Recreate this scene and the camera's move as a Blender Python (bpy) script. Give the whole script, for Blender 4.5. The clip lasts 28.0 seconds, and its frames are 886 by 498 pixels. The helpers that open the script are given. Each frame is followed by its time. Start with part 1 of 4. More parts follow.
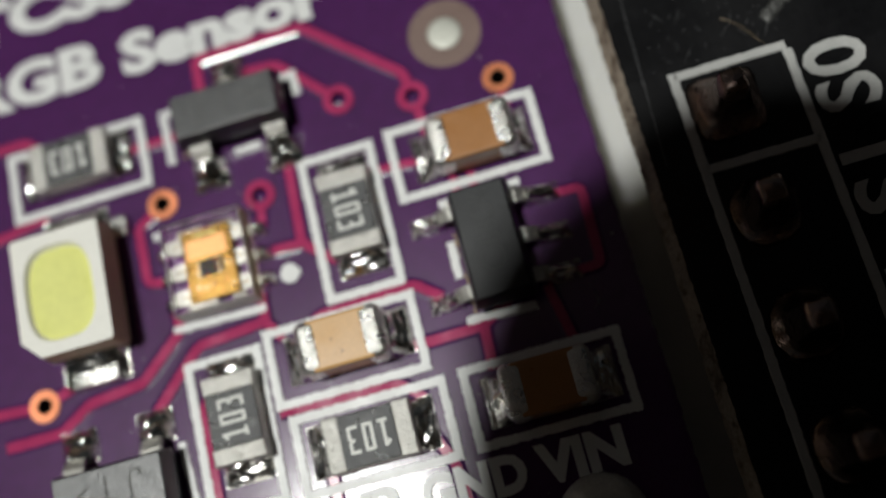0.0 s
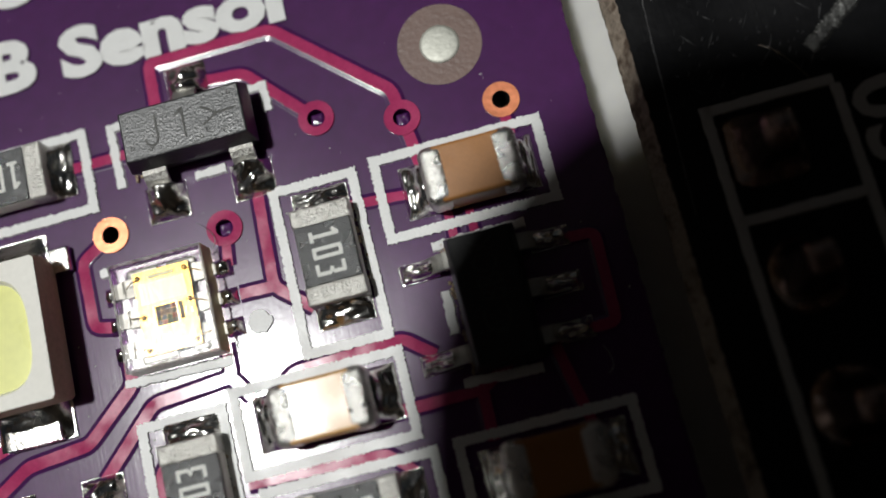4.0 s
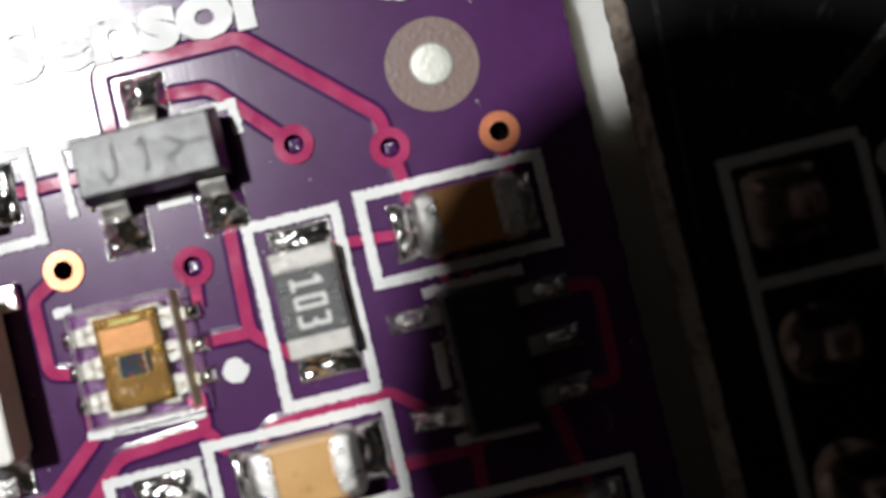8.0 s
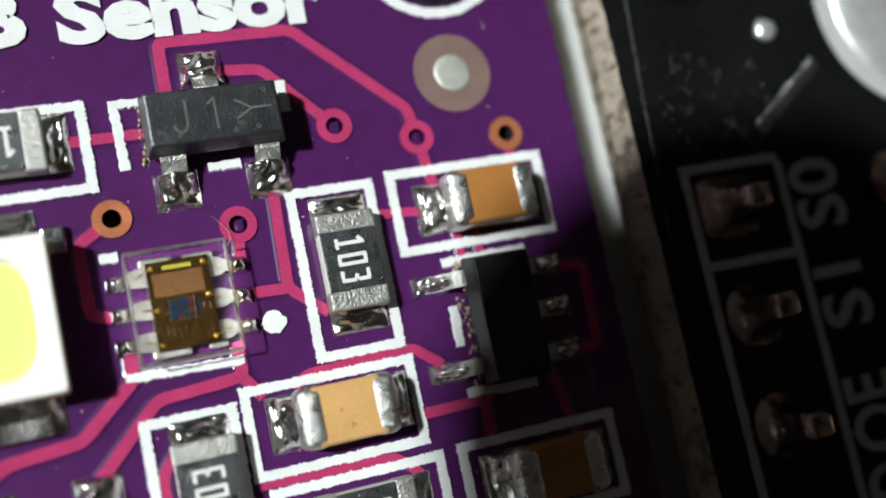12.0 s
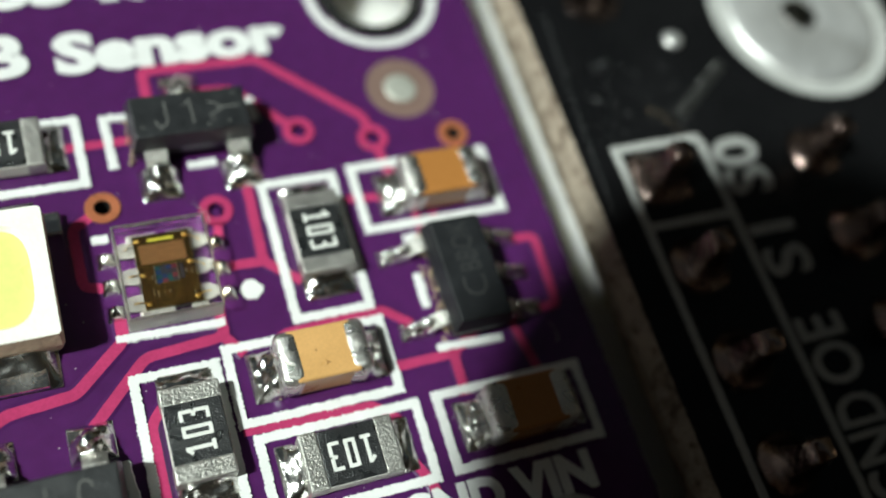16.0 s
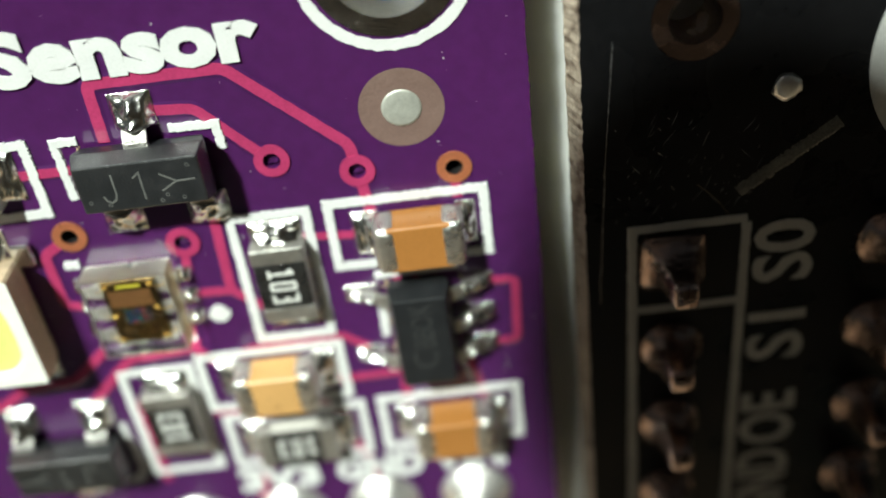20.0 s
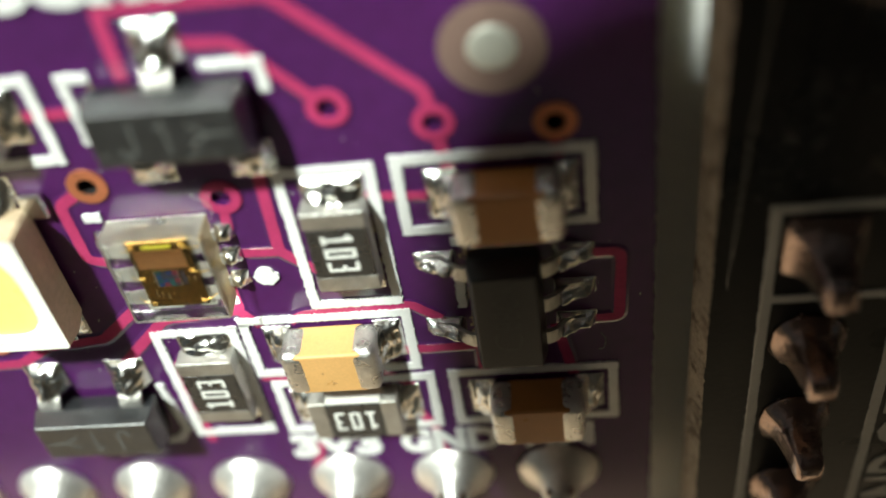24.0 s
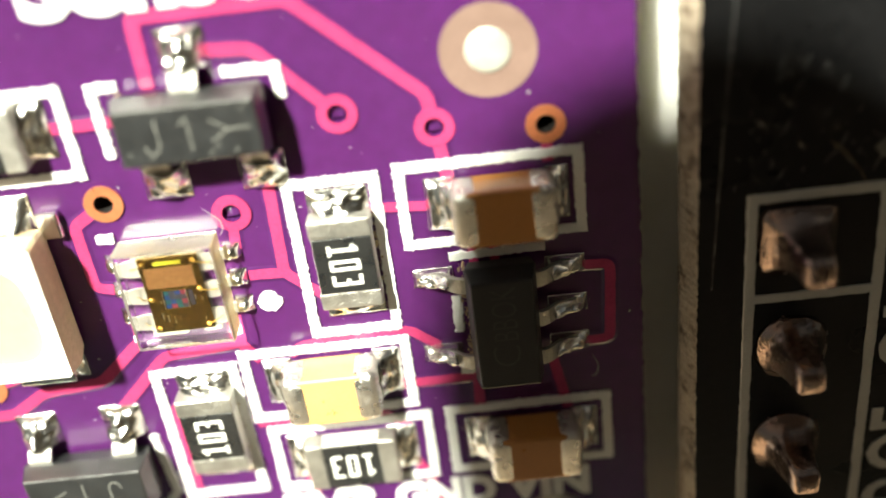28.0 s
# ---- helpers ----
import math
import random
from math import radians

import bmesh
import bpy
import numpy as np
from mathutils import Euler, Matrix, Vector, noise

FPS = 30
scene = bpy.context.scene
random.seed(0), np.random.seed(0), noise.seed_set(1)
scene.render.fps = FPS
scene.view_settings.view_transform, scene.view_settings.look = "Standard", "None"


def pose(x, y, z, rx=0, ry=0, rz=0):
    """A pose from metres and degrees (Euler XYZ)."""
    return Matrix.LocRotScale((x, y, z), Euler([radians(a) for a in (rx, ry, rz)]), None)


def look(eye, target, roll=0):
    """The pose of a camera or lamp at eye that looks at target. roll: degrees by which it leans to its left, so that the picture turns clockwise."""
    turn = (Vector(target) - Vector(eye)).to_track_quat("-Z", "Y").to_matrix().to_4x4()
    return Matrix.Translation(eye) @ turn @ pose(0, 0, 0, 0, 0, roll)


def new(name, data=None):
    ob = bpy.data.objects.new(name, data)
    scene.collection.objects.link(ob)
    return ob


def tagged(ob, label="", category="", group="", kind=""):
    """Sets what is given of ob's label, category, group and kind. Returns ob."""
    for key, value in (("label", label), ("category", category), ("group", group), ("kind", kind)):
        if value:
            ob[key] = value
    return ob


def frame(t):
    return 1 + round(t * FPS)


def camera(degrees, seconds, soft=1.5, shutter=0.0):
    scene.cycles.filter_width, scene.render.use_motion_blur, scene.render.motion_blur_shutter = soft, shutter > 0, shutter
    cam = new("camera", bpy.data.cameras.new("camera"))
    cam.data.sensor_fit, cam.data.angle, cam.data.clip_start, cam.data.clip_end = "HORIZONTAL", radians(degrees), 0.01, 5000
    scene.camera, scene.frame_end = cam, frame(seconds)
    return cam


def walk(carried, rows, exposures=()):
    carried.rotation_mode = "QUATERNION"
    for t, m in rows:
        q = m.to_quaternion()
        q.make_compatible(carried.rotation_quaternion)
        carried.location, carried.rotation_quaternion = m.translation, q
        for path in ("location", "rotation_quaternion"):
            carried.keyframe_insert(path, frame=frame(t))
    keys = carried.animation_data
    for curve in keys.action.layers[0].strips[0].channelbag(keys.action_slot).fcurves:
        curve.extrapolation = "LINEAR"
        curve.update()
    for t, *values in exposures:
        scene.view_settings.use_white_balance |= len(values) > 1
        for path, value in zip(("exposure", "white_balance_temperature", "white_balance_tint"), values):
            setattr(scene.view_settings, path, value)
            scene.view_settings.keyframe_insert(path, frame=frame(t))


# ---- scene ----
MM = 0.001                      # everything below is drawn in millimetres
LENS_Z = 20.0                   # height of the lens over the middle of the turning boards

cam = camera(47.3, 28.0, soft=1.8)
cam.data.dof.use_dof = True
cam.data.dof.focus_distance = 0.0206
cam.data.dof.aperture_fstop = 37.0
walk(cam, [(0.0, pose(0, 0, LENS_Z * MM)), (28.0, pose(0, 0, LENS_Z * MM))],
     exposures=[(0.0, -0.9, 6380, 4), (2.5, -0.87, 6380, 4), (4.5, -1.0, 6280, 6), (5.5, -1.0, 6230, 6), (6.5, -0.8, 6230, 6), (7.5, -0.5, 6230, 8), (9.0, -0.3, 6230, 8),
                (10.0, 0.0, 6230, 6), (11.0, 0.1, 6030, 1), (12.0, 0.1, 5980, 0), (15.0, 0.2, 5930, -5), (16.0, 0.15, 6130, -7), (18.0, 0.25, 6280, -10),
                (20.0, 0.55, 6280, -8), (21.5, 0.80, 6280, -5), (24.0, 0.85, 6330, -7), (25.0, 1.15, 6480, -7), (26.0, 1.78, 6780, -6), (27.0, 1.82, 6980, -6), (28.0, 2.0, 7280, -5)])

# ---- daylight ----
SUN = Vector((-0.435, 0.235, 1.0)).normalized()
world = bpy.data.worlds.new("daylight")
scene.world = world
world.use_nodes = True
sky = world.node_tree.nodes.new("ShaderNodeTexSky")
sky.sky_type = "NISHITA"
sky.sun_disc = False
sky.sun_elevation = math.asin(SUN.z)
sky.sun_rotation = math.atan2(SUN.x, SUN.y)
warm_tint = world.node_tree.nodes.new("ShaderNodeMix")        # sky colour tinted warm, standing in for light off unseen walls
warm_tint.data_type, warm_tint.blend_type = "RGBA", "MULTIPLY"
warm_tint.inputs["Factor"].default_value = 1.0
warm_tint.inputs["B"].default_value = (1.0, 0.72, 0.50, 1)
world.node_tree.links.new(sky.outputs["Color"], warm_tint.inputs["A"])
world.node_tree.links.new(warm_tint.outputs["Result"], world.node_tree.nodes["Background"].inputs["Color"])
world.node_tree.nodes["Background"].inputs["Strength"].default_value = 0.0158
sun = new("sun", bpy.data.lights.new("sun", "SUN"))
sun.data.energy = 4.5
sun.data.angle = radians(3.4)
sun.data.color = (1.0, 0.97, 0.94)
sun.matrix_world = look(SUN * 1.2, (0, 0, 0))


# ---- materials ----
def material(name, base, rough=0.5, metal=0.0, vary=0.15, scale=2500.0, bump=0.0, bump_scale=9000.0,
             rough_vary=0.1, coat=0.0, spots=None, spec=0.5, scratch=0.0):
    """A Principled material: colour varied at two scales, roughness varied, fine relief. Scales are per metre."""
    m = bpy.data.materials.new(name)
    m.use_nodes = True
    n, l = m.node_tree.nodes, m.node_tree.links
    p = n["Principled BSDF"]
    co = n.new("ShaderNodeTexCoord")
    coarse, fine = n.new("ShaderNodeTexNoise"), n.new("ShaderNodeTexNoise")
    coarse.inputs["Scale"].default_value, fine.inputs["Scale"].default_value = scale * 0.25, scale * 3
    coarse.inputs["Detail"].default_value, fine.inputs["Detail"].default_value = 3, 4
    for t in (coarse, fine):
        l.new(co.outputs["Object"], t.inputs["Vector"])
    both = n.new("ShaderNodeMath")
    both.operation = "ADD"
    l.new(coarse.outputs["Fac"], both.inputs[0]), l.new(fine.outputs["Fac"], both.inputs[1])
    ramp = n.new("ShaderNodeMapRange")
    ramp.inputs["From Min"].default_value, ramp.inputs["From Max"].default_value = 0.6, 1.4
    ramp.inputs["To Min"].default_value, ramp.inputs["To Max"].default_value = 1 - vary, 1 + vary
    l.new(both.outputs[0], ramp.inputs["Value"])
    mul = n.new("ShaderNodeVectorMath")
    mul.operation = "SCALE"
    mul.inputs[0].default_value = base
    l.new(ramp.outputs[0], mul.inputs["Scale"])
    colour = mul.outputs[0]
    if spots:
        tone, size, low, high = spots
        sp = n.new("ShaderNodeTexNoise")
        sp.inputs["Scale"].default_value, sp.inputs["Detail"].default_value = size, 5
        l.new(co.outputs["Object"], sp.inputs["Vector"])
        cut = n.new("ShaderNodeMapRange")
        cut.inputs["From Min"].default_value, cut.inputs["From Max"].default_value = low, high
        l.new(sp.outputs["Fac"], cut.inputs["Value"])
        mix = n.new("ShaderNodeMix")
        mix.data_type = "RGBA"
        l.new(cut.outputs[0], mix.inputs["Factor"])
        l.new(colour, mix.inputs["A"])
        mix.inputs["B"].default_value = (*tone, 1)
        colour = mix.outputs["Result"]
    l.new(colour, p.inputs["Base Color"])
    rr = n.new("ShaderNodeMapRange")
    rr.inputs["To Min"].default_value, rr.inputs["To Max"].default_value = max(0.02, rough - rough_vary), min(1, rough + rough_vary)
    rr.inputs["From Min"].default_value, rr.inputs["From Max"].default_value = 0.3, 0.7
    l.new(coarse.outputs["Fac"], rr.inputs["Value"])
    l.new(rr.outputs[0], p.inputs["Roughness"])
    p.inputs["Metallic"].default_value = metal
    p.inputs["Specular IOR Level"].default_value = spec
    p.inputs["Coat Weight"].default_value = coat
    p.inputs["Coat Roughness"].default_value = 0.12
    if scratch:
        mp, sc = n.new("ShaderNodeMapping"), n.new("ShaderNodeTexNoise")
        mp.inputs["Scale"].default_value = (1.0, 0.02, 1.0)
        mp.inputs["Rotation"].default_value = (0, 0, radians(12))
        sc.inputs["Scale"].default_value, sc.inputs["Detail"].default_value = 24000, 3
        l.new(co.outputs["Object"], mp.inputs["Vector"]), l.new(mp.outputs[0], sc.inputs["Vector"])
        sb = n.new("ShaderNodeBump")
        sb.inputs["Strength"].default_value, sb.inputs["Distance"].default_value = scratch, 0.00002
        l.new(sc.outputs["Fac"], sb.inputs["Height"])
        l.new(sb.outputs[0], p.inputs["Normal"])
    if bump:
        bt = n.new("ShaderNodeTexNoise")
        bt.inputs["Scale"].default_value, bt.inputs["Detail"].default_value = bump_scale, 4
        l.new(co.outputs["Object"], bt.inputs["Vector"])
        b = n.new("ShaderNodeBump")
        b.inputs["Strength"].default_value, b.inputs["Distance"].default_value = bump, 0.00003
        l.new(bt.outputs["Fac"], b.inputs["Height"])
        if scratch:
            l.new(sb.outputs[0], b.inputs["Normal"])
        l.new(b.outputs[0], p.inputs["Normal"])
    return m


def clear(name, tint, rough=0.03, rubbed=0.25):
    """Clear resin whose faces are finely rubbed."""
    m = bpy.data.materials.new(name)
    m.use_nodes = True
    p = m.node_tree.nodes["Principled BSDF"]
    p.inputs["Base Color"].default_value = (*tint, 1)
    p.inputs["Transmission Weight"].default_value = 1
    p.inputs["Roughness"].default_value = rough
    p.inputs["IOR"].default_value = 1.5
    n, l = m.node_tree.nodes, m.node_tree.links
    co, mp, tx, bp = n.new("ShaderNodeTexCoord"), n.new("ShaderNodeMapping"), n.new("ShaderNodeTexNoise"), n.new("ShaderNodeBump")
    mp.inputs["Scale"].default_value, mp.inputs["Rotation"].default_value = (1.0, 0.15, 1.0), (0, 0, radians(-55))
    tx.inputs["Scale"].default_value, tx.inputs["Detail"].default_value = 16000, 4
    bp.inputs["Strength"].default_value, bp.inputs["Distance"].default_value = rubbed, 0.00001
    l.new(co.outputs["Object"], mp.inputs["Vector"]), l.new(mp.outputs[0], tx.inputs["Vector"])
    l.new(tx.outputs["Fac"], bp.inputs["Height"]), l.new(bp.outputs[0], p.inputs["Normal"])
    return m


MASK = material("purple_solder_mask", (0.076, 0.0138, 0.101), 0.15, vary=0.16, scale=900, bump=0.022, bump_scale=11000, rough_vary=0.03, scratch=0.05, spec=0.5, coat=0.29)
MASK.node_tree.nodes["Principled BSDF"].inputs["Coat Roughness"].default_value = 0.34
TRACE = material("masked_copper_trace", (0.42, 0.042, 0.134), 0.15, vary=0.18, scale=5000, bump=0.015, bump_scale=16000, spec=0.3)
SILK = material("white_silkscreen_ink", (0.80, 0.80, 0.79), 0.42, vary=0.08, scale=6000, bump=0.2, bump_scale=20000)
SOLDER = material("tin_solder", (0.74, 0.73, 0.70), 0.20, 1.0, vary=0.25, scale=5000, bump=0.45, bump_scale=9000, rough_vary=0.09)
FROSTED_SOLDER = material("frosted_tin_solder", (0.84, 0.82, 0.79), 0.42, 0.85, vary=0.2, scale=3000, bump=0.8, bump_scale=4000, rough_vary=0.1)
PAD = material("tinned_pad", (0.64, 0.62, 0.59), 0.22, 1.0, vary=0.25, scale=6000, bump=0.5, bump_scale=14000)
TERMINAL = material("bright_tin_terminal", (0.66, 0.65, 0.62), 0.30, 0.95, vary=0.3, scale=12000, bump=1.0, bump_scale=20000, scratch=0.15)
DULL_TIN = material("dull_tin_terminal", (0.47, 0.46, 0.43), 0.40, 0.85, vary=0.3, scale=12000, bump=1.0, bump_scale=20000)
PALE_TIN = material("frosted_pale_tin", (0.56, 0.56, 0.50), 0.5, 0.5, vary=0.15, scale=5000, bump=0.3, bump_scale=9000)
CERAMIC = material("white_alumina", (0.62, 0.60, 0.56), 0.6, vary=0.12, scale=7000, bump=0.4)
GLAZE = material("black_resistor_glaze", (0.012, 0.013, 0.014), 0.31, vary=0.3, scale=8000, bump=0.7, bump_scale=27000, spec=0.9)
RESIN = material("black_moulded_resin", (0.018, 0.019, 0.021), 0.35, vary=0.35, scale=9000, bump=0.40, bump_scale=22000, rough_vary=0.05, spec=1.0)
SMOOTH_RESIN = material("smooth_black_resin", (0.016, 0.017, 0.019), 0.42, vary=0.3, scale=9000, bump=0.2, bump_scale=24000, rough_vary=0.05, spec=0.35)
MARKING = material("pale_grey_laser_marking", (0.115, 0.115, 0.11), 0.8, vary=0.3, scale=14000, spec=0.15)
FAINT = material("dark_grey_laser_marking", (0.042, 0.043, 0.043), 0.55, vary=0.3, scale=14000, spec=0.3)
PRINT = material("white_marking_print", (0.78, 0.78, 0.74), 0.55, vary=0.12, scale=12000)
COPPER = material("bare_copper_ring", (0.72, 0.25, 0.12), 0.33, 0.55, vary=0.15, scale=4000, bump=0.2)
CAP_BROWN = material("brown_capacitor_ceramic", (0.40, 0.170, 0.042), 0.36, vary=0.10, scale=5000, bump=0.05, bump_scale=15000, coat=0.3)
CAP_TAN = material("tan_capacitor_ceramic", (0.66, 0.38, 0.14), 0.36, vary=0.10, scale=5000, bump=0.05, bump_scale=15000, coat=0.3,
                   spots=((0.33, 0.17, 0.06), 3300, 0.66, 0.72))
LAMINATE = material("glass_fibre_laminate", (0.36, 0.30, 0.235), 0.7, vary=0.45, scale=4000, bump=1.0, bump_scale=7000,
                    spots=((0.12, 0.085, 0.06), 2600, 0.52, 0.66))
FR4 = material("bare_brown_laminate", (0.20, 0.13, 0.11), 0.45, vary=0.15, scale=6000, bump=0.4)
BLACK_MASK = material("black_solder_mask", (0.007, 0.007, 0.0078), 0.30, vary=0.3, scale=1500, bump=0.2, bump_scale=6000, rough_vary=0.1, scratch=0.15, spec=0.2)
SCRAPE = material("scraped_tin", (0.14, 0.14, 0.135), 0.33, 0.9, vary=0.5, scale=6000, bump=0.9, bump_scale=9000)
SCRATCH = material("scratched_black_mask", (0.075, 0.075, 0.077), 0.26, vary=0.3, scale=4000, spec=0.8)
# white ink, its colour greyed for the shade over the module
GREY_SILK = material("shade_dimmed_silkscreen_ink", (0.46, 0.46, 0.445), 0.6, vary=0.12, scale=5000, bump=0.5)
GOLD = material("gold_bond_wire", (0.85, 0.55, 0.15), 0.25, 1.0, vary=0.1)
DIE = material("brown_silicon_die", (0.15, 0.083, 0.020), 0.24, 0.92, vary=0.18, scale=20000, rough_vary=0.03)
DIE_TOP = material("pinkish_brown_die_coating", (0.32, 0.155, 0.062), 0.30, 0.75, vary=0.25, scale=50000, rough_vary=0.02)
CELLS = [material("blue_filter_cell", (0.007, 0.018, 0.060), 0.45), material("red_filter_cell", (0.085, 0.013, 0.018), 0.45),
         material("green_filter_cell", (0.008, 0.034, 0.032), 0.45), material("dark_filter_cell", (0.02, 0.017, 0.02), 0.3)]
for cell in CELLS:
    cell.node_tree.nodes["Principled BSDF"].inputs["Specular IOR Level"].default_value = 0.08
TRACKS = [material("gold_die_track", (0.30, 0.19, 0.045), 0.25, 0.9, rough_vary=0.02), material("orange_die_track", (0.25, 0.115, 0.03), 0.25, 0.9, rough_vary=0.02),
          material("wine_die_track", (0.18, 0.065, 0.04), 0.25, 0.9, rough_vary=0.02), material("silver_die_track", (0.38, 0.35, 0.29), 0.3, 0.9, rough_vary=0.02)]
YELLOW = material("yellow_die_strip", (0.36, 0.32, 0.03), 0.35, vary=0.1)
LEADFRAME = material("silver_leadframe", (0.37, 0.355, 0.33), 0.45, 0.6, vary=0.15, scale=8000, bump=0.4)
FROST = material("frosted_sawn_epoxy", (0.58, 0.56, 0.52), 0.35, vary=0.15, scale=5000, bump=1.0, bump_scale=7000)
FROST.node_tree.nodes["Principled BSDF"].inputs["Transmission Weight"].default_value = 0.92
CLEAR = clear("clear_epoxy", (0.98, 0.97, 0.93), 0.12, 0.9)
SAWN = material("sawn_tan_epoxy_side", (0.42, 0.33, 0.18), 0.4, vary=0.3, scale=5000, bump=0.8)
SAWN.node_tree.nodes["Principled BSDF"].inputs["Transmission Weight"].default_value = 0.75
LED_WHITE = material("white_led_housing", (0.93, 0.91, 0.84), 0.5, vary=0.06, scale=3000, bump=0.3)
LED_SIDE = material("tan_led_side", (0.56, 0.43, 0.29), 0.55, vary=0.2, scale=3000, bump=0.8, bump_scale=6000)
PHOSPHOR = material("yellow_phosphor_gel", (0.86, 0.87, 0.27), 0.30, vary=0.08, scale=1800, coat=0.6,
                    spots=((0.62, 0.56, 0.03), 1500, 0.60, 0.72))
BREAD = material("white_breadboard_plastic", (0.74, 0.73, 0.69), 0.5, vary=0.06, scale=600, bump=0.2)
for plastic, weight, spread in ((BREAD, 0.85, (1.0, 1.0, 0.9)), (MASK, 0.35, (1.0, 0.25, 0.6))):      # both let light spread inside them
    shader = plastic.node_tree.nodes["Principled BSDF"]
    shader.inputs["Subsurface Weight"].default_value = weight
    shader.inputs["Subsurface Radius"].default_value = spread
    shader.inputs["Subsurface Scale"].default_value = 0.0012
BLACK_PLASTIC = material("black_header_plastic", (0.015, 0.015, 0.016), 0.5, vary=0.3, scale=4000, bump=0.4)
BIG_RING = material("worn_bright_tin", (0.92, 0.91, 0.90), 0.40, 0.75, vary=0.2, scale=2000, bump=0.9, bump_scale=1800)
# silver solder; warm reflections and shade are put into this base colour
PIN = material("warm_reflection_solder", (0.28, 0.205, 0.18), 0.24, 1.0, vary=0.35, scale=5000, bump=0.9, bump_scale=5000)
DARK = material("dark_drill_hole", (0.012, 0.010, 0.010), 0.6, vary=0.3)
DESK = material("bounce_desk_wood", (0.58, 0.41, 0.27), 0.7, vary=0.2, scale=60, bump=0.3, bump_scale=900)
FLUX = material("tan_flux_residue", (0.42, 0.32, 0.20), 0.3, vary=0.3, scale=9000, bump=0.3)
BLUE_INK = material("blue_printed_line", (0.03, 0.10, 0.45), 0.5, vary=0.1)
LENS_BLACK = material("black_anodised_lens_barrel", (0.012, 0.012, 0.013), 0.55, vary=0.2, scale=800)


# ---- small mesh helpers, in millimetres ----
def part(name, bm, mat, parent, label="", smooth=False, at=None):
    """One mesh object under a thing or a part."""
    me = bpy.data.meshes.new(name)
    bmesh.ops.recalc_face_normals(bm, faces=bm.faces)
    if at is not None:
        bm.transform(at)
    bm.transform(Matrix.Scale(MM, 4))
    bm.to_mesh(me)
    bm.free()
    for m in (mat if isinstance(mat, list) else [mat]):
        me.materials.append(m)
    if smooth:
        for f in me.polygons:
            f.use_smooth = True
    ob = new(name, me)
    ob.parent = parent
    if label:
        ob["label"] = label
    return ob


def box(x0, x1, y0, y1, z0, z1, bevel=0.0, seg=2, bm=None):
    bm = bm or bmesh.new()
    mid = Vector(((x0 + x1) / 2, (y0 + y1) / 2, (z0 + z1) / 2))
    made = bmesh.ops.create_cube(bm, size=1, matrix=Matrix.Translation(mid) @ Matrix.Diagonal((x1 - x0, y1 - y0, z1 - z0, 1)))
    if bevel:
        es = list({e for v in made["verts"] for e in v.link_edges})
        bmesh.ops.bevel(bm, geom=es, offset=bevel, segments=seg, profile=0.5, affect="EDGES")
    return bm


def loops(rings, closed=True, cap=True):
    """A skin over rings of points, each ring as long as the others."""
    bm = bmesh.new()
    vs = [[bm.verts.new(p) for p in ring] for ring in rings]
    n = len(rings[0])
    for a, b in zip(vs, vs[1:]):
        for k in range(n if closed else n - 1):
            bm.faces.new((a[k], a[(k + 1) % n], b[(k + 1) % n], b[k]))
    if cap:
        bm.faces.new(vs[0]), bm.faces.new(vs[-1])
    return bm


def circle(cx, cy, r, z, n=32, jag=0.0, rng=None):
    return [(cx + (r + (rng.uniform(-jag, jag) if rng else 0)) * math.cos(2 * math.pi * k / n),
             cy + (r + (rng.uniform(-jag, jag) if rng else 0)) * math.sin(2 * math.pi * k / n), z) for k in range(n)]


def annulus(cx, cy, r0, r1, z0, z1, n=32, jag=0.0, rng=None):
    """A flat ring with thickness."""
    a, b = circle(cx, cy, r1, z1, n, jag, rng), circle(cx, cy, r0, z1, n, jag, rng)
    rings = [[(x, y, z0) for x, y, _ in a], a, b, [(x, y, z0) for x, y, _ in b]]
    return loops(rings, cap=False)


def disc(cx, cy, r, z0, z1, n=32, jag=0.0, rng=None):
    a = circle(cx, cy, r, z1, n, jag, rng)
    return loops([[(x, y, z0) for x, y, _ in a], a])


def ribbon(pts, w, z0, z1, jag=0.0, rng=None, step=0.0, slope=0.012):
    """A strip along a polyline, mitred, with ragged edges where wanted."""
    pts = [Vector(p) for p in pts]
    if step:
        fine = [pts[0]]
        for a, b in zip(pts, pts[1:]):
            k = max(1, int((b - a).length / step))
            fine += [a.lerp(b, (i + 1) / k) for i in range(k)]
        pts = fine
    left, right = [], []
    for i, p in enumerate(pts):
        d0 = (p - pts[i - 1]).normalized() if i else (pts[1] - p).normalized()
        d1 = (pts[i + 1] - p).normalized() if i < len(pts) - 1 else d0
        d = (d0 + d1).normalized()
        nrm = Vector((-d.y, d.x)) / max(0.5, d.dot(d1))
        left.append(p + nrm * (w / 2 + (rng.uniform(-jag, jag) if rng else 0)))
        right.append(p - nrm * (w / 2 + (rng.uniform(-jag, jag) if rng else 0)))
    rings = []
    for a, b in zip(left, right):
        s = (b - a).normalized() * slope
        rings.append([(a.x - s.x, a.y - s.y, z0), (a.x + s.x, a.y + s.y, z1), (b.x - s.x, b.y - s.y, z1), (b.x + s.x, b.y + s.y, z0)])
    return loops(rings)


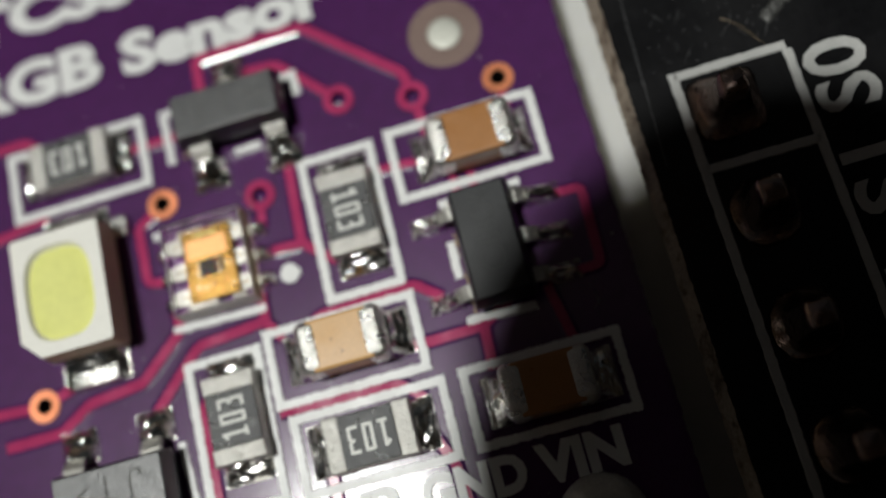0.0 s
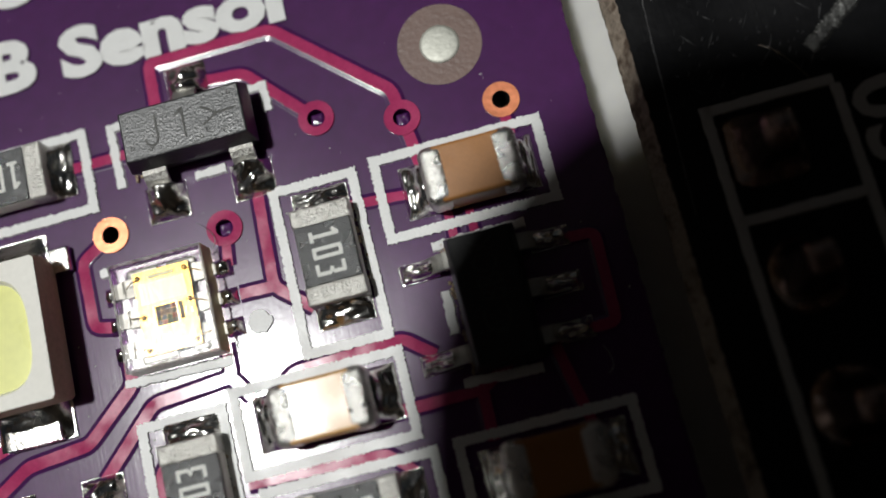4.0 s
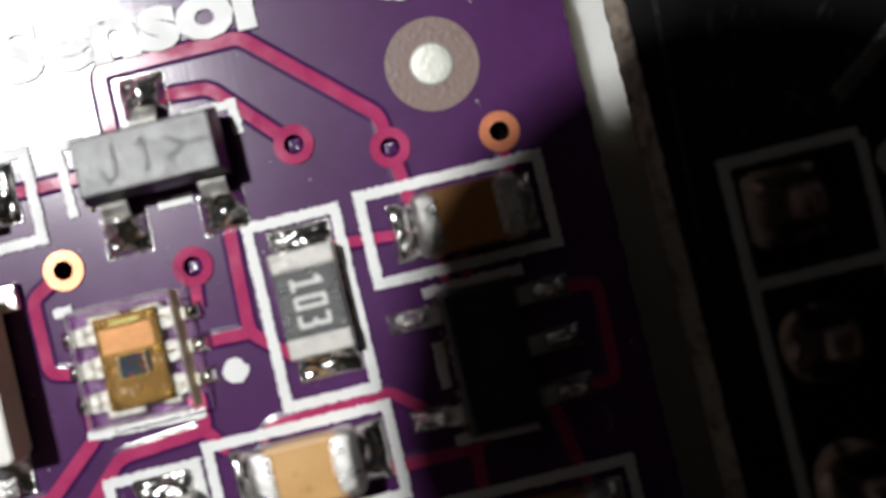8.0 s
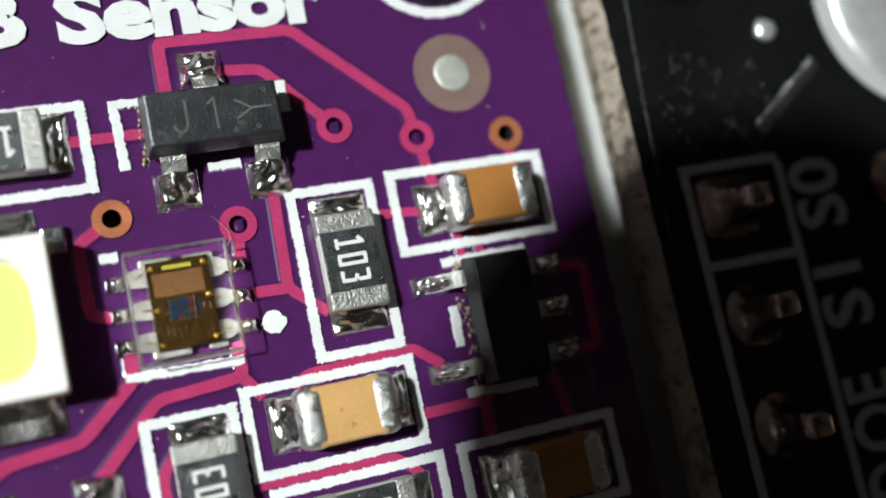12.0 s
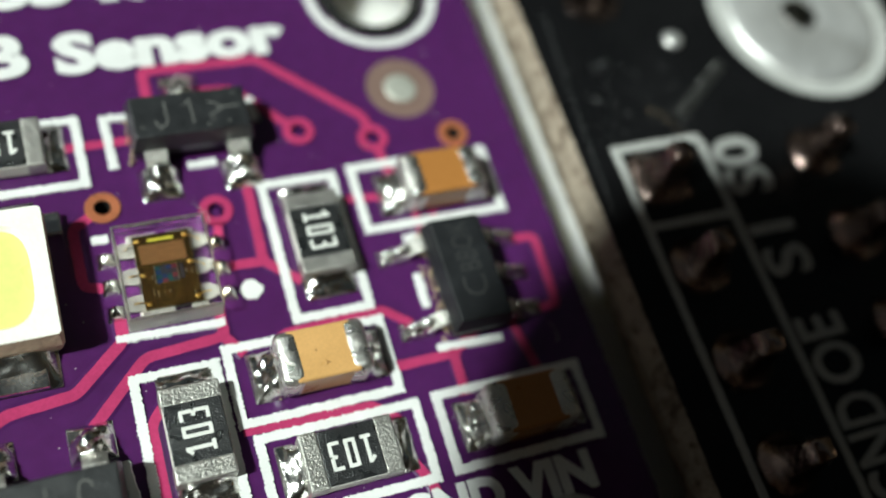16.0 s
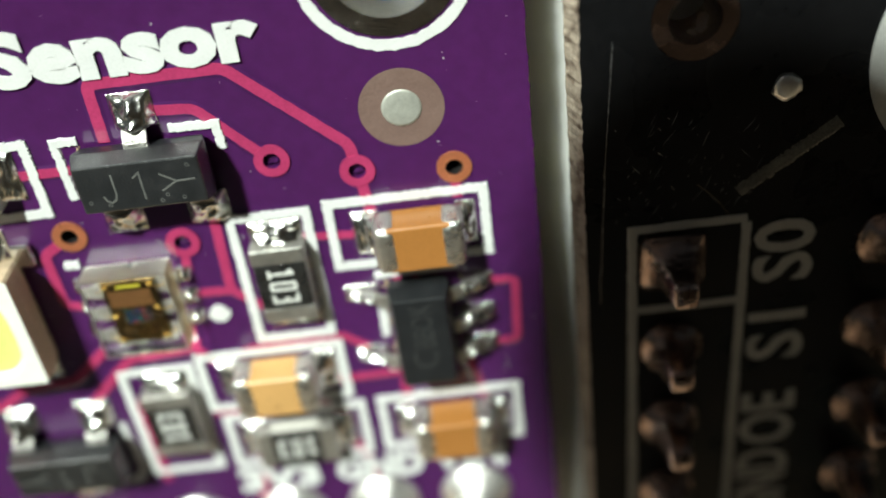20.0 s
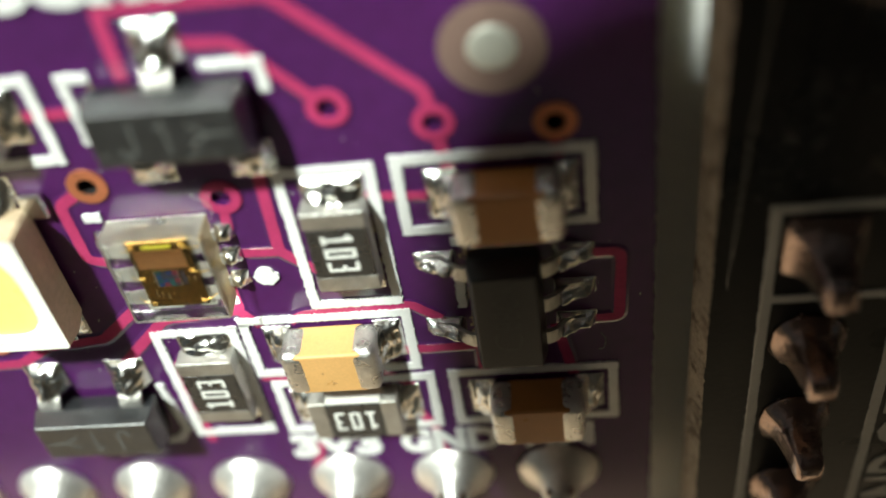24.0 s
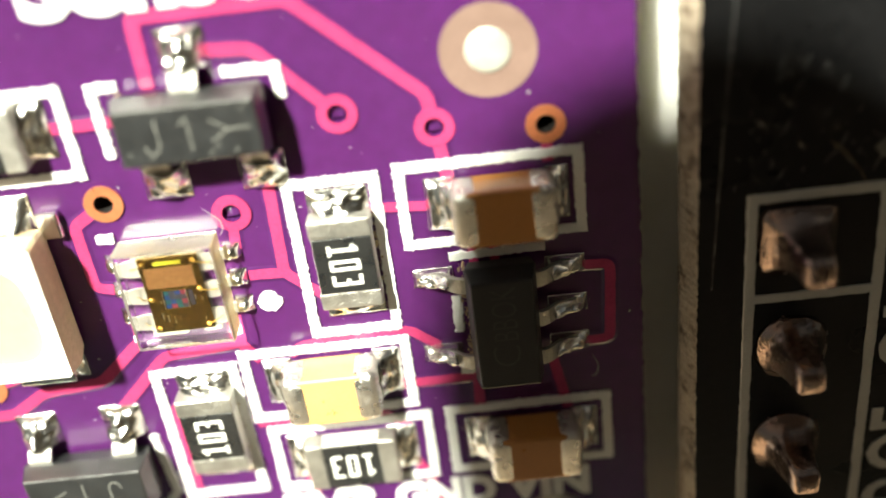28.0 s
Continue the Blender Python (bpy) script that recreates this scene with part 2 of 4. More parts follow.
def frame_band(x0, x1, y0, y1, w, z0, z1, jag, rng, corner=0.0, step=0.045):
    """A printed rectangular outline with ragged edges."""
    out, inn = [], []
    sides = [((x0, y0), (x1, y0), (0, 1)), ((x1, y0), (x1, y1), (-1, 0)), ((x1, y1), (x0, y1), (0, -1)), ((x0, y1), (x0, y0), (1, 0))]
    ix0, ix1, iy0, iy1 = x0 + w, x1 - w, y0 + w, y1 - w
    inner = [((ix0, iy0), (ix1, iy0)), ((ix1, iy0), (ix1, iy1)), ((ix1, iy1), (ix0, iy1)), ((ix0, iy1), (ix0, iy0))]
    for (a, b, nrm), (c, d) in zip(sides, inner):
        k = int(math.dist(a, b) / step)
        for i in range(k):
            t = i / k
            tooth = jag * (0.4 if i % 2 else -0.4)
            j, q = tooth + rng.uniform(-jag, jag) * 0.8, -tooth + rng.uniform(-jag, jag) * 0.8
            soft = 0 if 0 < i < k else 0.3
            out.append((a[0] + (b[0] - a[0]) * t + nrm[0] * (j + corner * soft), a[1] + (b[1] - a[1]) * t + nrm[1] * (j + corner * soft)))
            inn.append((c[0] + (d[0] - c[0]) * t + nrm[0] * q, c[1] + (d[1] - c[1]) * t + nrm[1] * q))
    return loops([[(x, y, z0) for x, y in out], [(x, y, z1) for x, y in out], [(x, y, z1) for x, y in inn], [(x, y, z0) for x, y in inn]], cap=False)


def mound(x0, x1, y0, y1, z0, height, nx=12, ny=10, seed=1.0, rough=0.03):
    """Solder over a pad: height(u, v) in 0..1 across the pad, closed below, with a lumpy top."""
    bm = bmesh.new()
    rows = []
    for i in range(nx + 1):
        row = []
        for j in range(ny + 1):
            u, v = i / nx, j / ny
            rim = min(u, 1 - u, v, 1 - v)
            lump = noise.noise(Vector((u * 4 + seed * 7.3, v * 4 + seed * 3.1, seed))) * rough * min(1, rim * 6)
            z = z0 + max(0.012, height(u, v) * min(1, (rim * 7) ** 0.5 if rim else 0) + lump)
            row.append(bm.verts.new((x0 + (x1 - x0) * u, y0 + (y1 - y0) * v, z if rim else z0)))
        rows.append(row)
    for i in range(nx):
        for j in range(ny):
            bm.faces.new((rows[i][j], rows[i + 1][j], rows[i + 1][j + 1], rows[i][j + 1]))
    return bm


def letters(text, x0, x1, y0, y1, z, depth, fat=0.0, rough=0.0):
    """Raised lettering in the built-in font, fitted into a rectangle."""
    cu = bpy.data.curves.new("lettering", "FONT")
    cu.body, cu.size, cu.extrude, cu.offset, cu.resolution_u = text, 1.0, 0.05, fat, 3
    ob = bpy.data.objects.new("lettering", cu)
    scene.collection.objects.link(ob)
    bpy.context.view_layer.update()
    me = bpy.data.meshes.new_from_object(ob.evaluated_get(bpy.context.evaluated_depsgraph_get()))
    bpy.data.objects.remove(ob)
    bm = bmesh.new()
    bm.from_mesh(me)
    bpy.data.meshes.remove(me)
    xs, ys = [v.co.x for v in bm.verts], [v.co.y for v in bm.verts]
    ax, bx, ay, by = min(xs), max(xs), min(ys), max(ys)
    for v in bm.verts:
        top = v.co.z > 0
        v.co = Vector((x0 + (v.co.x - ax) / (bx - ax) * (x1 - x0), y0 + (v.co.y - ay) / (by - ay) * (y1 - y0), z + depth if top else z))
        if rough:
            k = noise.noise_vector(v.co * 9) * rough
            v.co.x, v.co.y = v.co.x + k.x, v.co.y + k.y
    return bm


def strokes(lines, w, z0, z1):
    """Several strips joined into one character."""
    bm = bmesh.new()
    for k, pts in enumerate(lines):
        me = bpy.data.meshes.new("stroke")
        one = ribbon(pts, w, z0, z1 + 0.0004 * k, slope=0.004)
        one.to_mesh(me)
        one.free()
        bm.from_mesh(me)
        bpy.data.meshes.remove(me)
    return bm


# angular printed figures, in a box 0.24 wide and 0.60 high
FIGURES = {"J": [[(0.00, -0.14), (0.03, -0.25), (0.10, -0.30), (0.17, -0.25), (0.20, -0.14), (0.20, 0.30)]],
           "Y": [[(-0.11, 0.20), (0.13, 0.01)], [(-0.12, -0.17), (0.125, 0.01)], [(0.115, 0.01), (0.42, 0.02)]],
           "1": [[(0.00, 0.17), (0.10, 0.27)], [(0.11, 0.30), (0.11, -0.30)], [(0.00, -0.27), (0.22, -0.27)]],
           "0": [[(0.03, 0.27), (0.21, 0.27)], [(0.03, 0.30), (0.03, -0.30)], [(0.20, 0.30), (0.20, -0.30)], [(0.03, -0.27), (0.21, -0.27)]],
           "3": [[(0.00, 0.27), (0.20, 0.27)], [(0.20, 0.30), (0.20, 0.04)], [(0.09, 0.03), (0.20, 0.00)], [(0.205, 0.0), (0.20, -0.30)], [(0.00, -0.27), (0.20, -0.27)]]}


def print_letters(name, bm, mat, parent, label, at=None):
    """Each letter of a lettering as a part of its own."""
    left = set(bm.verts)
    islands = []
    while left:
        todo, island = [left.pop()], set()
        while todo:
            v = todo.pop()
            island.add(v)
            for e in v.link_edges:
                w = e.other_vert(v)
                if w in left:
                    left.discard(w)
                    todo.append(w)
        islands.append(island)
    islands.sort(key=lambda s: min(v.co.x for v in s))
    for island in islands:
        one = bmesh.new()
        made = {v: one.verts.new(v.co) for v in island}
        for f in bm.faces:
            if f.verts[0] in island:
                one.faces.new([made[v] for v in f.verts])
        part(name, one, mat, parent, label, at=at)
    bm.free()


def plate(outline, holes, z0, z1):
    """A board cut from an outline, with holes that go through it."""
    bm = bmesh.new()
    for z in sorted({z0, z1}):
        edges = []
        for ring in [outline] + holes:
            vs = [bm.verts.new((x, y, z)) for x, y in ring]
            edges += [bm.edges.new((a, b)) for a, b in zip(vs, vs[1:] + vs[:1])]
        bmesh.ops.triangle_fill(bm, use_beauty=True, use_dissolve=False, edges=edges)
    return bm


def wall_of(ring, z0, z1):
    return loops([[(x, y, z0) for x, y in ring], [(x, y, z1) for x, y in ring]], cap=False)


def flat(ring):
    return [(x, y) for x, y, *_ in ring]


def turned(cx, cy, degrees):
    return Matrix.Translation((cx, cy, 0)) @ Matrix.Rotation(radians(degrees), 4, "Z")


def thing(name, label, category):
    return tagged(new(name), label, category)


# ---- the purple colour-sensor board ----
board = thing("sensor_circuit_board", "purple colour-sensor circuit board with soldered chips, plugged into a breadboard", "circuit board")
rng = random.Random(4)
RIGHT, LEFT, TOP, BOTTOM, THICK = 4.72, -15.6, 9.9, -10.4, 0.9
HOLE = (2.10, 7.03)
VIAS = [(-5.65, 1.75, True), (-3.24, 1.25, False), (-0.85, 3.05, False), (0.91, 2.56, False), (2.99, 2.37, True), (-9.33, -2.31, True)]
PIN_XS = [2.55 - 2.54 * k for k in range(7)]
PIN_Y = -7.95
BT = -1.40                      # top of the breadboard

edge = [(LEFT, BOTTOM)]
k = 160
edge += [(RIGHT + (rng.uniform(-0.015, 0.03) if 0 < i < k else 0), BOTTOM + (TOP - BOTTOM) * i / k) for i in range(k + 1)]
edge += [(LEFT, TOP)]
cuts = [flat(circle(x, y, 0.19, 0, 16)) for x, y, _ in VIAS] + [flat(circle(*HOLE, 1.12, 0, 40))]
part("laminate_core", wall_of(edge, -THICK, -0.03), LAMINATE, board, "sawn glass-fibre edge of the board")
part("solder_mask", plate(edge, cuts, -THICK, 0.0), MASK, board, "glossy purple solder mask")
for (x, y, bare), ring in zip(VIAS, cuts):
    via = part("via", annulus(x, y, 0.19, 0.385, -0.01, 0.045, 28), COPPER if bare else TRACE, board, "ring-shaped copper via" if bare else "via ring under purple mask")
    part("via_barrel", wall_of(ring, -THICK, 0.03), DARK if bare else MASK, via)
    if not bare:
        part("solder_bead", mound(x - 0.16, x + 0.16, y - 0.16, y + 0.16, -0.2, lambda u, v: 0.12, 8, 8, x), MASK, via, "mask that fills the via", True)
part("hole_barrel", wall_of(cuts[-1], -THICK, 0.02), SOLDER, board, "plated wall of the mounting hole")
part("hole_pad", annulus(*HOLE, 1.12, 1.50, -0.01, 0.03, 48), PAD, board, "tinned ring round the mounting hole")
part("hole_outline", annulus(*HOLE, 1.58, 1.81, 0.0, 0.03, 120, 0.02, rng), SILK, board, "white printed ring round the mounting hole")

# round locating mark
mark = part("fiducial", disc(2.05, 3.92, 0.90, -0.01, 0.006, 48), FR4, board, "bare brown ring of a locating mark")
part("fiducial_dot", loops([circle(2.05, 3.92, r, z, 32) for r, z in ((0.43, 0.0), (0.42, 0.02), (0.36, 0.032), (0.22, 0.038), (0.08, 0.04))]), PALE_TIN, mark, "dull domed tinned dot", True)

# copper traces under the mask
TRACES = [
    ([(-4.19, 3.95), (-4.17, 5.28), (-1.40, 5.29), (0.83, 3.23), (0.91, 2.56), (1.06, 1.35)], 0.27),
    ([(-3.1, 4.55), (-2.18, 4.48), (-0.85, 3.05)], 0.25),
    ([(-5.65, 1.75), (-6.36, 1.33), (-6.34, -0.10), (-5.80, -0.22)], 0.25),
    ([(-3.24, 1.25), (-3.32, 0.45)], 0.22),
    ([(-2.40, 2.2), (-2.48, -0.22), (-1.75, -0.86)], 0.25),
    ([(-3.20, -0.19), (-2.45, -0.21)], 0.25),
    ([(-0.75, 1.04), (0.75, 0.92)], 0.22),
    ([(2.99, 2.37), (2.98, 1.6)], 0.24),
    ([(-2.75, -2.25), (-2.45, -2.02), (-0.15, -1.93), (0.42, -2.40)], 0.24),
    ([(-0.75, -3.32), (1.15, -3.30), (1.95, -2.80)], 0.25),
    ([(1.16, -3.25), (1.12, -4.3)], 0.25),
    ([(-5.75, -0.85), (-5.75, -1.45), (-6.86, -2.42), (-8.2, -2.55), (-9.0, -3.05), (-10.4, -3.05)], 0.27),
    ([(-6.66, -3.2), (-5.40, -1.94), (-3.70, -1.80), (-3.70, -1.12)], 0.26),
    ([(-3.72, -1.82), (-3.38, -2.30)], 0.25),
    ([(-3.80, -3.98), (-0.98, -4.04), (-0.50, -4.50)], 0.22),
    ([(3.05, -0.76), (4.09, -0.82), (4.03, -2.66), (3.10, -2.66)], 0.24),
    ([(-6.2, 3.40), (-4.6, 3.40)], 0.24),
    ([(-8.4, 3.9), (-8.9, 4.45), (-11.5, 4.45)], 0.27),
    ([(-5.20, -3.0), (-5.55, -3.4), (-5.55, -6.2)], 0.24),
    ([(-2.9, -5.2), (-2.9, -6.2), (-3.4, -7.9)], 0.24),
    ([(-0.55, -5.3), (-0.2, -6.0), (0.0, -7.8)], 0.24),
    ([(2.75, -2.8), (3.05, -4.4)], 0.24),
    ([(1.35, 0.35), (1.35, -0.7)], 0.20),
    ([(1.78, 0.30), (1.78, -0.7)], 0.20),
    ([(-8.0, -1.9), (-9.33, -2.31), (-11.0, -2.2)], 0.26),
    ([(-8.6, 2.3), (-10.5, 2.0), (-12.0, 2.0)], 0.26),
]
runs = []
for pts, w in TRACES:
    run = []
    for i, p in enumerate(pts):
        near = [v for v in VIAS if math.dist(v[:2], p) < 0.06]
        if not near:
            run.append(p)
            continue
        for q, add in ((i - 1, run), (i + 1, None)):
            if 0 <= q < len(pts):
                d = math.dist(pts[q], p)
                stop = tuple(c + (e - c) * 0.33 / d for c, e in zip(p, pts[q]))
                if add is not None:
                    runs.append((run + [stop], w))
                    run = []
                else:
                    run = [stop]
    if len(run) > 1:
        runs.append((run, w))


def soften(pts, r=0.16):
    """The line with its bends rounded."""
    pts = [Vector(p) for p in pts]
    out = [pts[0]]
    for a, b, c in zip(pts, pts[1:], pts[2:]):
        d0, d1 = min(r, (a - b).length * 0.45), min(r, (c - b).length * 0.45)
        p, q = b + (a - b).normalized() * d0, b + (c - b).normalized() * d1
        out += [p.lerp(b, t).lerp(b.lerp(q, t), t) for t in (0.0, 0.25, 0.5, 0.75, 1.0)]
    return out + [pts[-1]]


def shoulder(pts, w, high):
    """The mask where it climbs over a trace: a low rounded ridge along it."""
    pts = [Vector(p) for p in pts]
    rings = []
    for i, p in enumerate(pts):
        d0 = (p - pts[i - 1]).normalized() if i else (pts[1] - p).normalized()
        d1 = (pts[i + 1] - p).normalized() if i < len(pts) - 1 else d0
        d = (d0 + d1).normalized()
        side = Vector((-d.y, d.x)) / max(0.5, d.dot(d1))
        rings.append([(p.x + side.x * s, p.y + side.y * s, z) for s, z in
                      [(q * (w / 2 + e), z) for q, seq in ((1, ((0.085, -0.002), (0.06, 0.002), (0.035, 0.008), (0.008, high - 0.003), (-0.03, high - 0.001))),
                                                           (-1, ((-0.03, high - 0.001), (0.008, high - 0.003), (0.035, 0.008), (0.06, 0.002), (0.085, -0.002)))) for e, z in seq]])
    return loops(rings, closed=False, cap=False)


for i, (pts, w) in enumerate(runs):
    pts = soften(pts)
    part("mask_shoulder", shoulder(pts, w, 0.020 + 0.0006 * i), MASK, board, "mask rising over the edges of a trace" if i == 0 else "", True)
    part("copper_trace", ribbon(pts, w, -0.005, 0.022 + 0.0006 * i, 0.006, rng, 0.12), TRACE, board, "pink-red copper trace under the mask" if i == 0 else "")


# ---- printed outlines and words ----
def outline(cx, cy, length, width, upright):
    a, b = (width, length) if upright else (length, width)
    part("silkscreen_outline", frame_band(cx - a / 2, cx + a / 2, cy - b / 2, cy + b / 2, 0.20, 0.0, 0.055, 0.022, rng), SILK, board,
         "ragged white printed outline")


OUT_L, OUT_W = 3.66, 1.90
for cx, cy, upright in ((1.83, 0.94, False), (-1.24, -0.03, True), (-2.03, -2.98, False), (2.16, -5.02, False),
                        (-4.88, -4.10, True), (-1.80, -5.06, False), (-7.62, 3.27, False)):
    outline(cx, cy, OUT_L, OUT_W, upright)
BRACKETS = [[(-4.75, 4.06), (-5.25, 4.06), (-5.22, 2.68)], [(-2.80, 4.10), (-1.82, 4.08), (-1.80, 3.5)], [(-3.62, 2.52), (-2.95, 2.52)],
            [(-6.02, 0.98), (-5.66, 0.98)], [(-5.90, -1.42), (-3.62, -1.48)],
            [(0.92, -1.22), (0.90, -2.10)], [(0.82, -3.10), (2.42, -3.16)], [(0.86, -0.28), (1.5, -0.26), (2.8, -0.26)],
            [(-6.18, -4.0), (-6.05, -5.6)], [(-7.7, -6.05), (-6.3, -6.05), (-5.98, -5.6)]]
for pts in BRACKETS:
    part("silkscreen_mark", ribbon(pts, 0.19, 0.0, 0.05, 0.02, rng, 0.06), SILK, board)
part("pin_one_dot", disc(-2.90, -0.85, 0.24, 0.0, 0.05, 26, 0.035, rng), SILK, board, "ragged white dot beside the sensor")
for text, x0, x1, y0, y1 in (("Sensor", -6.06, -0.50, 5.38, 6.60), ("RGB", -10.35, -6.62, 5.44, 6.72), ("TCS34725", -10.3, -0.95, 7.42, 8.75),
                             ("VIN", 1.48, 3.42, -7.0, -6.12), ("GND", -1.08, 1.25, -7.0, -6.12), ("3V3", -3.7, -1.55, -7.0, -6.12)):
    print_letters("printed_letter", letters(text, x0, x1, y0, y1, 0.026, 0.035, 0.05, 0.014), SILK, board, "white printed letter of the word " + text)


# ---- soldered components ----
def fillet(owner, x0, x1, y0, y1, high, side, at, seed):
    """Pad with its solder, rising towards the component: side -1 rises towards +x, side 1 towards -x."""
    part("pad", box(x0, x1, y0, y1, 0.0, 0.035, 0.012, 1), PAD, owner, at=at)
    slope = lambda u, v: high * (((u if side < 0 else 1 - u) ** 1.5) * 0.85 + 0.18) * (1 - 0.45 * abs(2 * v - 1) ** 3)
    part("solder_fillet", mound(x0 + 0.01, x1 - 0.01, y0 + 0.01, y1 - 0.01, 0.03, slope, 18, 16, seed, 0.11), SOLDER, owner, "shiny tin solder", True, at)


def resistor(cx, cy, degrees, seed):
    at = turned(cx, cy, degrees)
    body = part("chip_resistor", box(-0.98, 0.98, -0.60, 0.60, 0.06, 0.48, 0.03), CERAMIC, board, "small black chip resistor marked 103", at=at)
    part("glaze", box(-0.62, 0.62, -0.585, 0.585, 0.475, 0.525, 0.022), GLAZE, body, "glossy black glaze", at=at)
    for k, c in enumerate("103"):
        part("printed_figure", strokes([[(x - 0.46 + 0.34 * k, y) for x, y in line] for line in FIGURES[c]], 0.075, 0.524, 0.530), PRINT, body, "white figure of the marking 103", at=at)
    for s in (-1, 1):
        x0, x1 = sorted((s * 0.60, s * 1.01))
        part("terminal", box(x0, x1, -0.62, 0.62, 0.04, 0.52, 0.05, 3), DULL_TIN, body, "dull tin end cap", at=at)
        x0, x1 = sorted((s * 0.80, s * 1.46))
        fillet(body, x0, x1, -0.60, 0.60, 0.40, s if s > 0 else -1, at, seed + s)
    return body


def capacitor(cx, cy, pads, degrees, mat, label, seed, high=1.02):
    at = turned(cx, cy, degrees)
    body = part("ceramic_capacitor", box(-0.72, 0.72, -0.585, 0.585, 0.08, high - 0.02, 0.07, 3), mat, board, label, at=at)
    for s in (-1, 1):
        x0, x1 = sorted((s * 0.45, s * 1.0))
        cap = box(x0, x1, -0.615, 0.615, 0.05, high, 0.19, 5)
        for v in cap.verts:
            if abs(v.co.x) < 0.62:
                v.co.x -= s * 0.06 * math.cos(v.co.y * 2.6) + s * 0.03 * noise.noise(v.co * 5 + Vector((seed, 0, 0)))
        part("terminal", cap, TERMINAL, body, "rounded tin end cap", True, at)
        x0, x1 = sorted((s * 0.86, pads[0] if s < 0 else pads[1]))
        fillet(body, x0, x1, -0.57, 0.57, 0.62, s, at, seed + s * 2)
    return body


resistor(-1.15, 0.08, -90, 1)
resistor(-4.72, -3.85, 90, 2)
resistor(-1.82, -5.05, 180, 3)
resistor(-7.64, 3.42, 180, 4)
capacitor(2.05, 0.93, (-1.50, 1.30), 0, CAP_BROWN, "brown ceramic chip capacitor with tin ends", 5, 0.93)
capacitor(-1.90, -2.90, (-1.50, 1.46), 0, CAP_TAN, "tan ceramic chip capacitor with tin ends", 6, 0.97)
capacitor(2.22, -5.00, (-1.48, 1.46), 0, CAP_BROWN, "brown ceramic chip capacitor with tin ends", 7)


def lead(x, y0, y1, w, z_top, sign):
    """A gull-wing lead in the y direction, from y0 at the body to y1 at its toe."""
    t = 0.11
    a, b = y0, y1
    mid = a + (b - a) * 0.42
    path = [(a - sign * 0.15, z_top), (a + (mid - a) * 0.25, z_top - 0.03), (a + (mid - a) * 0.65, z_top - 0.10), (a + (mid - a) * 0.95, z_top - 0.20), (mid + (b - mid) * 0.2, 0.20), (mid + (b - mid) * 0.42, 0.13), (b, 0.10)]
    rings = [[(x - w / 2, y, z + t / 2), (x + w / 2, y, z + t / 2), (x + w / 2, y, z - t / 2), (x - w / 2, y, z - t / 2)] for y, z in path]
    return loops(rings)


def sot(cx, cy, degrees, leads, length, width, high, words, label, pad_w, lead_w, reach, seed, dots=(), resin=RESIN):
    at = turned(cx, cy, degrees)
    mid = 0.10 + (high - 0.10) * 0.45
    h, l2, w2 = high, length / 2, width / 2
    ring = lambda dx, dy, z: [(-l2 + dx, -w2 + dy, z), (l2 - dx, -w2 + dy, z), (l2 - dx, w2 - dy, z), (-l2 + dx, w2 - dy, z)]
    bm = loops([ring(0.08, 0.08, 0.10), ring(0, 0, mid), ring(0.0, 0.0, mid + 0.05), ring(0.09, 0.10, h)])
    bmesh.ops.bevel(bm, geom=list(bm.edges), offset=0.035, segments=2, profile=0.5, affect="EDGES")
    body = part("moulded_chip", bm, resin, board, label, at=at)
    for text, x0, x1, y0, y1, turn in words:
        if text == "J1Y":
            for k, c in enumerate(text):
                line = [[(x * 1.35 + x0 + k * (x1 - x0) / 2, y * 1.1) for x, y in pts] for pts in FIGURES[c] if (c, pts[0][1]) != ("1", -0.27)]
                part("laser_mark", strokes(line, 0.045, h - 0.001, h + 0.004), MARKING, body, "faint grey laser marking", at=at)
            continue
        spin = Matrix.Rotation(radians(turn), 4, "Z")
        print_letters("laser_mark", letters(text, x0, x1, y0, y1, h + 0.001, 0.003, -0.016), FAINT, body, "faint grey laser marking", at @ spin)
    for u, v in dots:
        part("moulding_dot", annulus(u, v, 0.028, 0.045, h - 0.004, h + 0.006, 10), MARKING, body, at=at)
    for i, (x, side) in enumerate(leads):
        y0, y1 = side * w2, side * (w2 + reach)
        part("lead", lead(x, y0, y1, lead_w, mid, side), DULL_TIN, body, at=at)
        ya, yb = sorted((side * (w2 + reach * 0.28), side * (w2 + reach * 1.30)))
        part("pad", box(x - pad_w / 2, x + pad_w / 2, ya, yb, 0.0, 0.03, 0.01, 1), PAD, body, at=at)
        toe = lambda u, v, s=side: (0.42 * ((1 - v) if s > 0 else v) ** 1.1 + 0.16) * (1 - 0.75 * abs(2 * u - 1) ** 1.6)
        part("solder_fillet", mound(x - pad_w / 2 + 0.01, x + pad_w / 2 - 0.01, ya + 0.01, yb - 0.01, 0.025, toe, 18, 16, seed + i, 0.11), SOLDER, body,
             "lumpy tin solder", True, at)
    return body


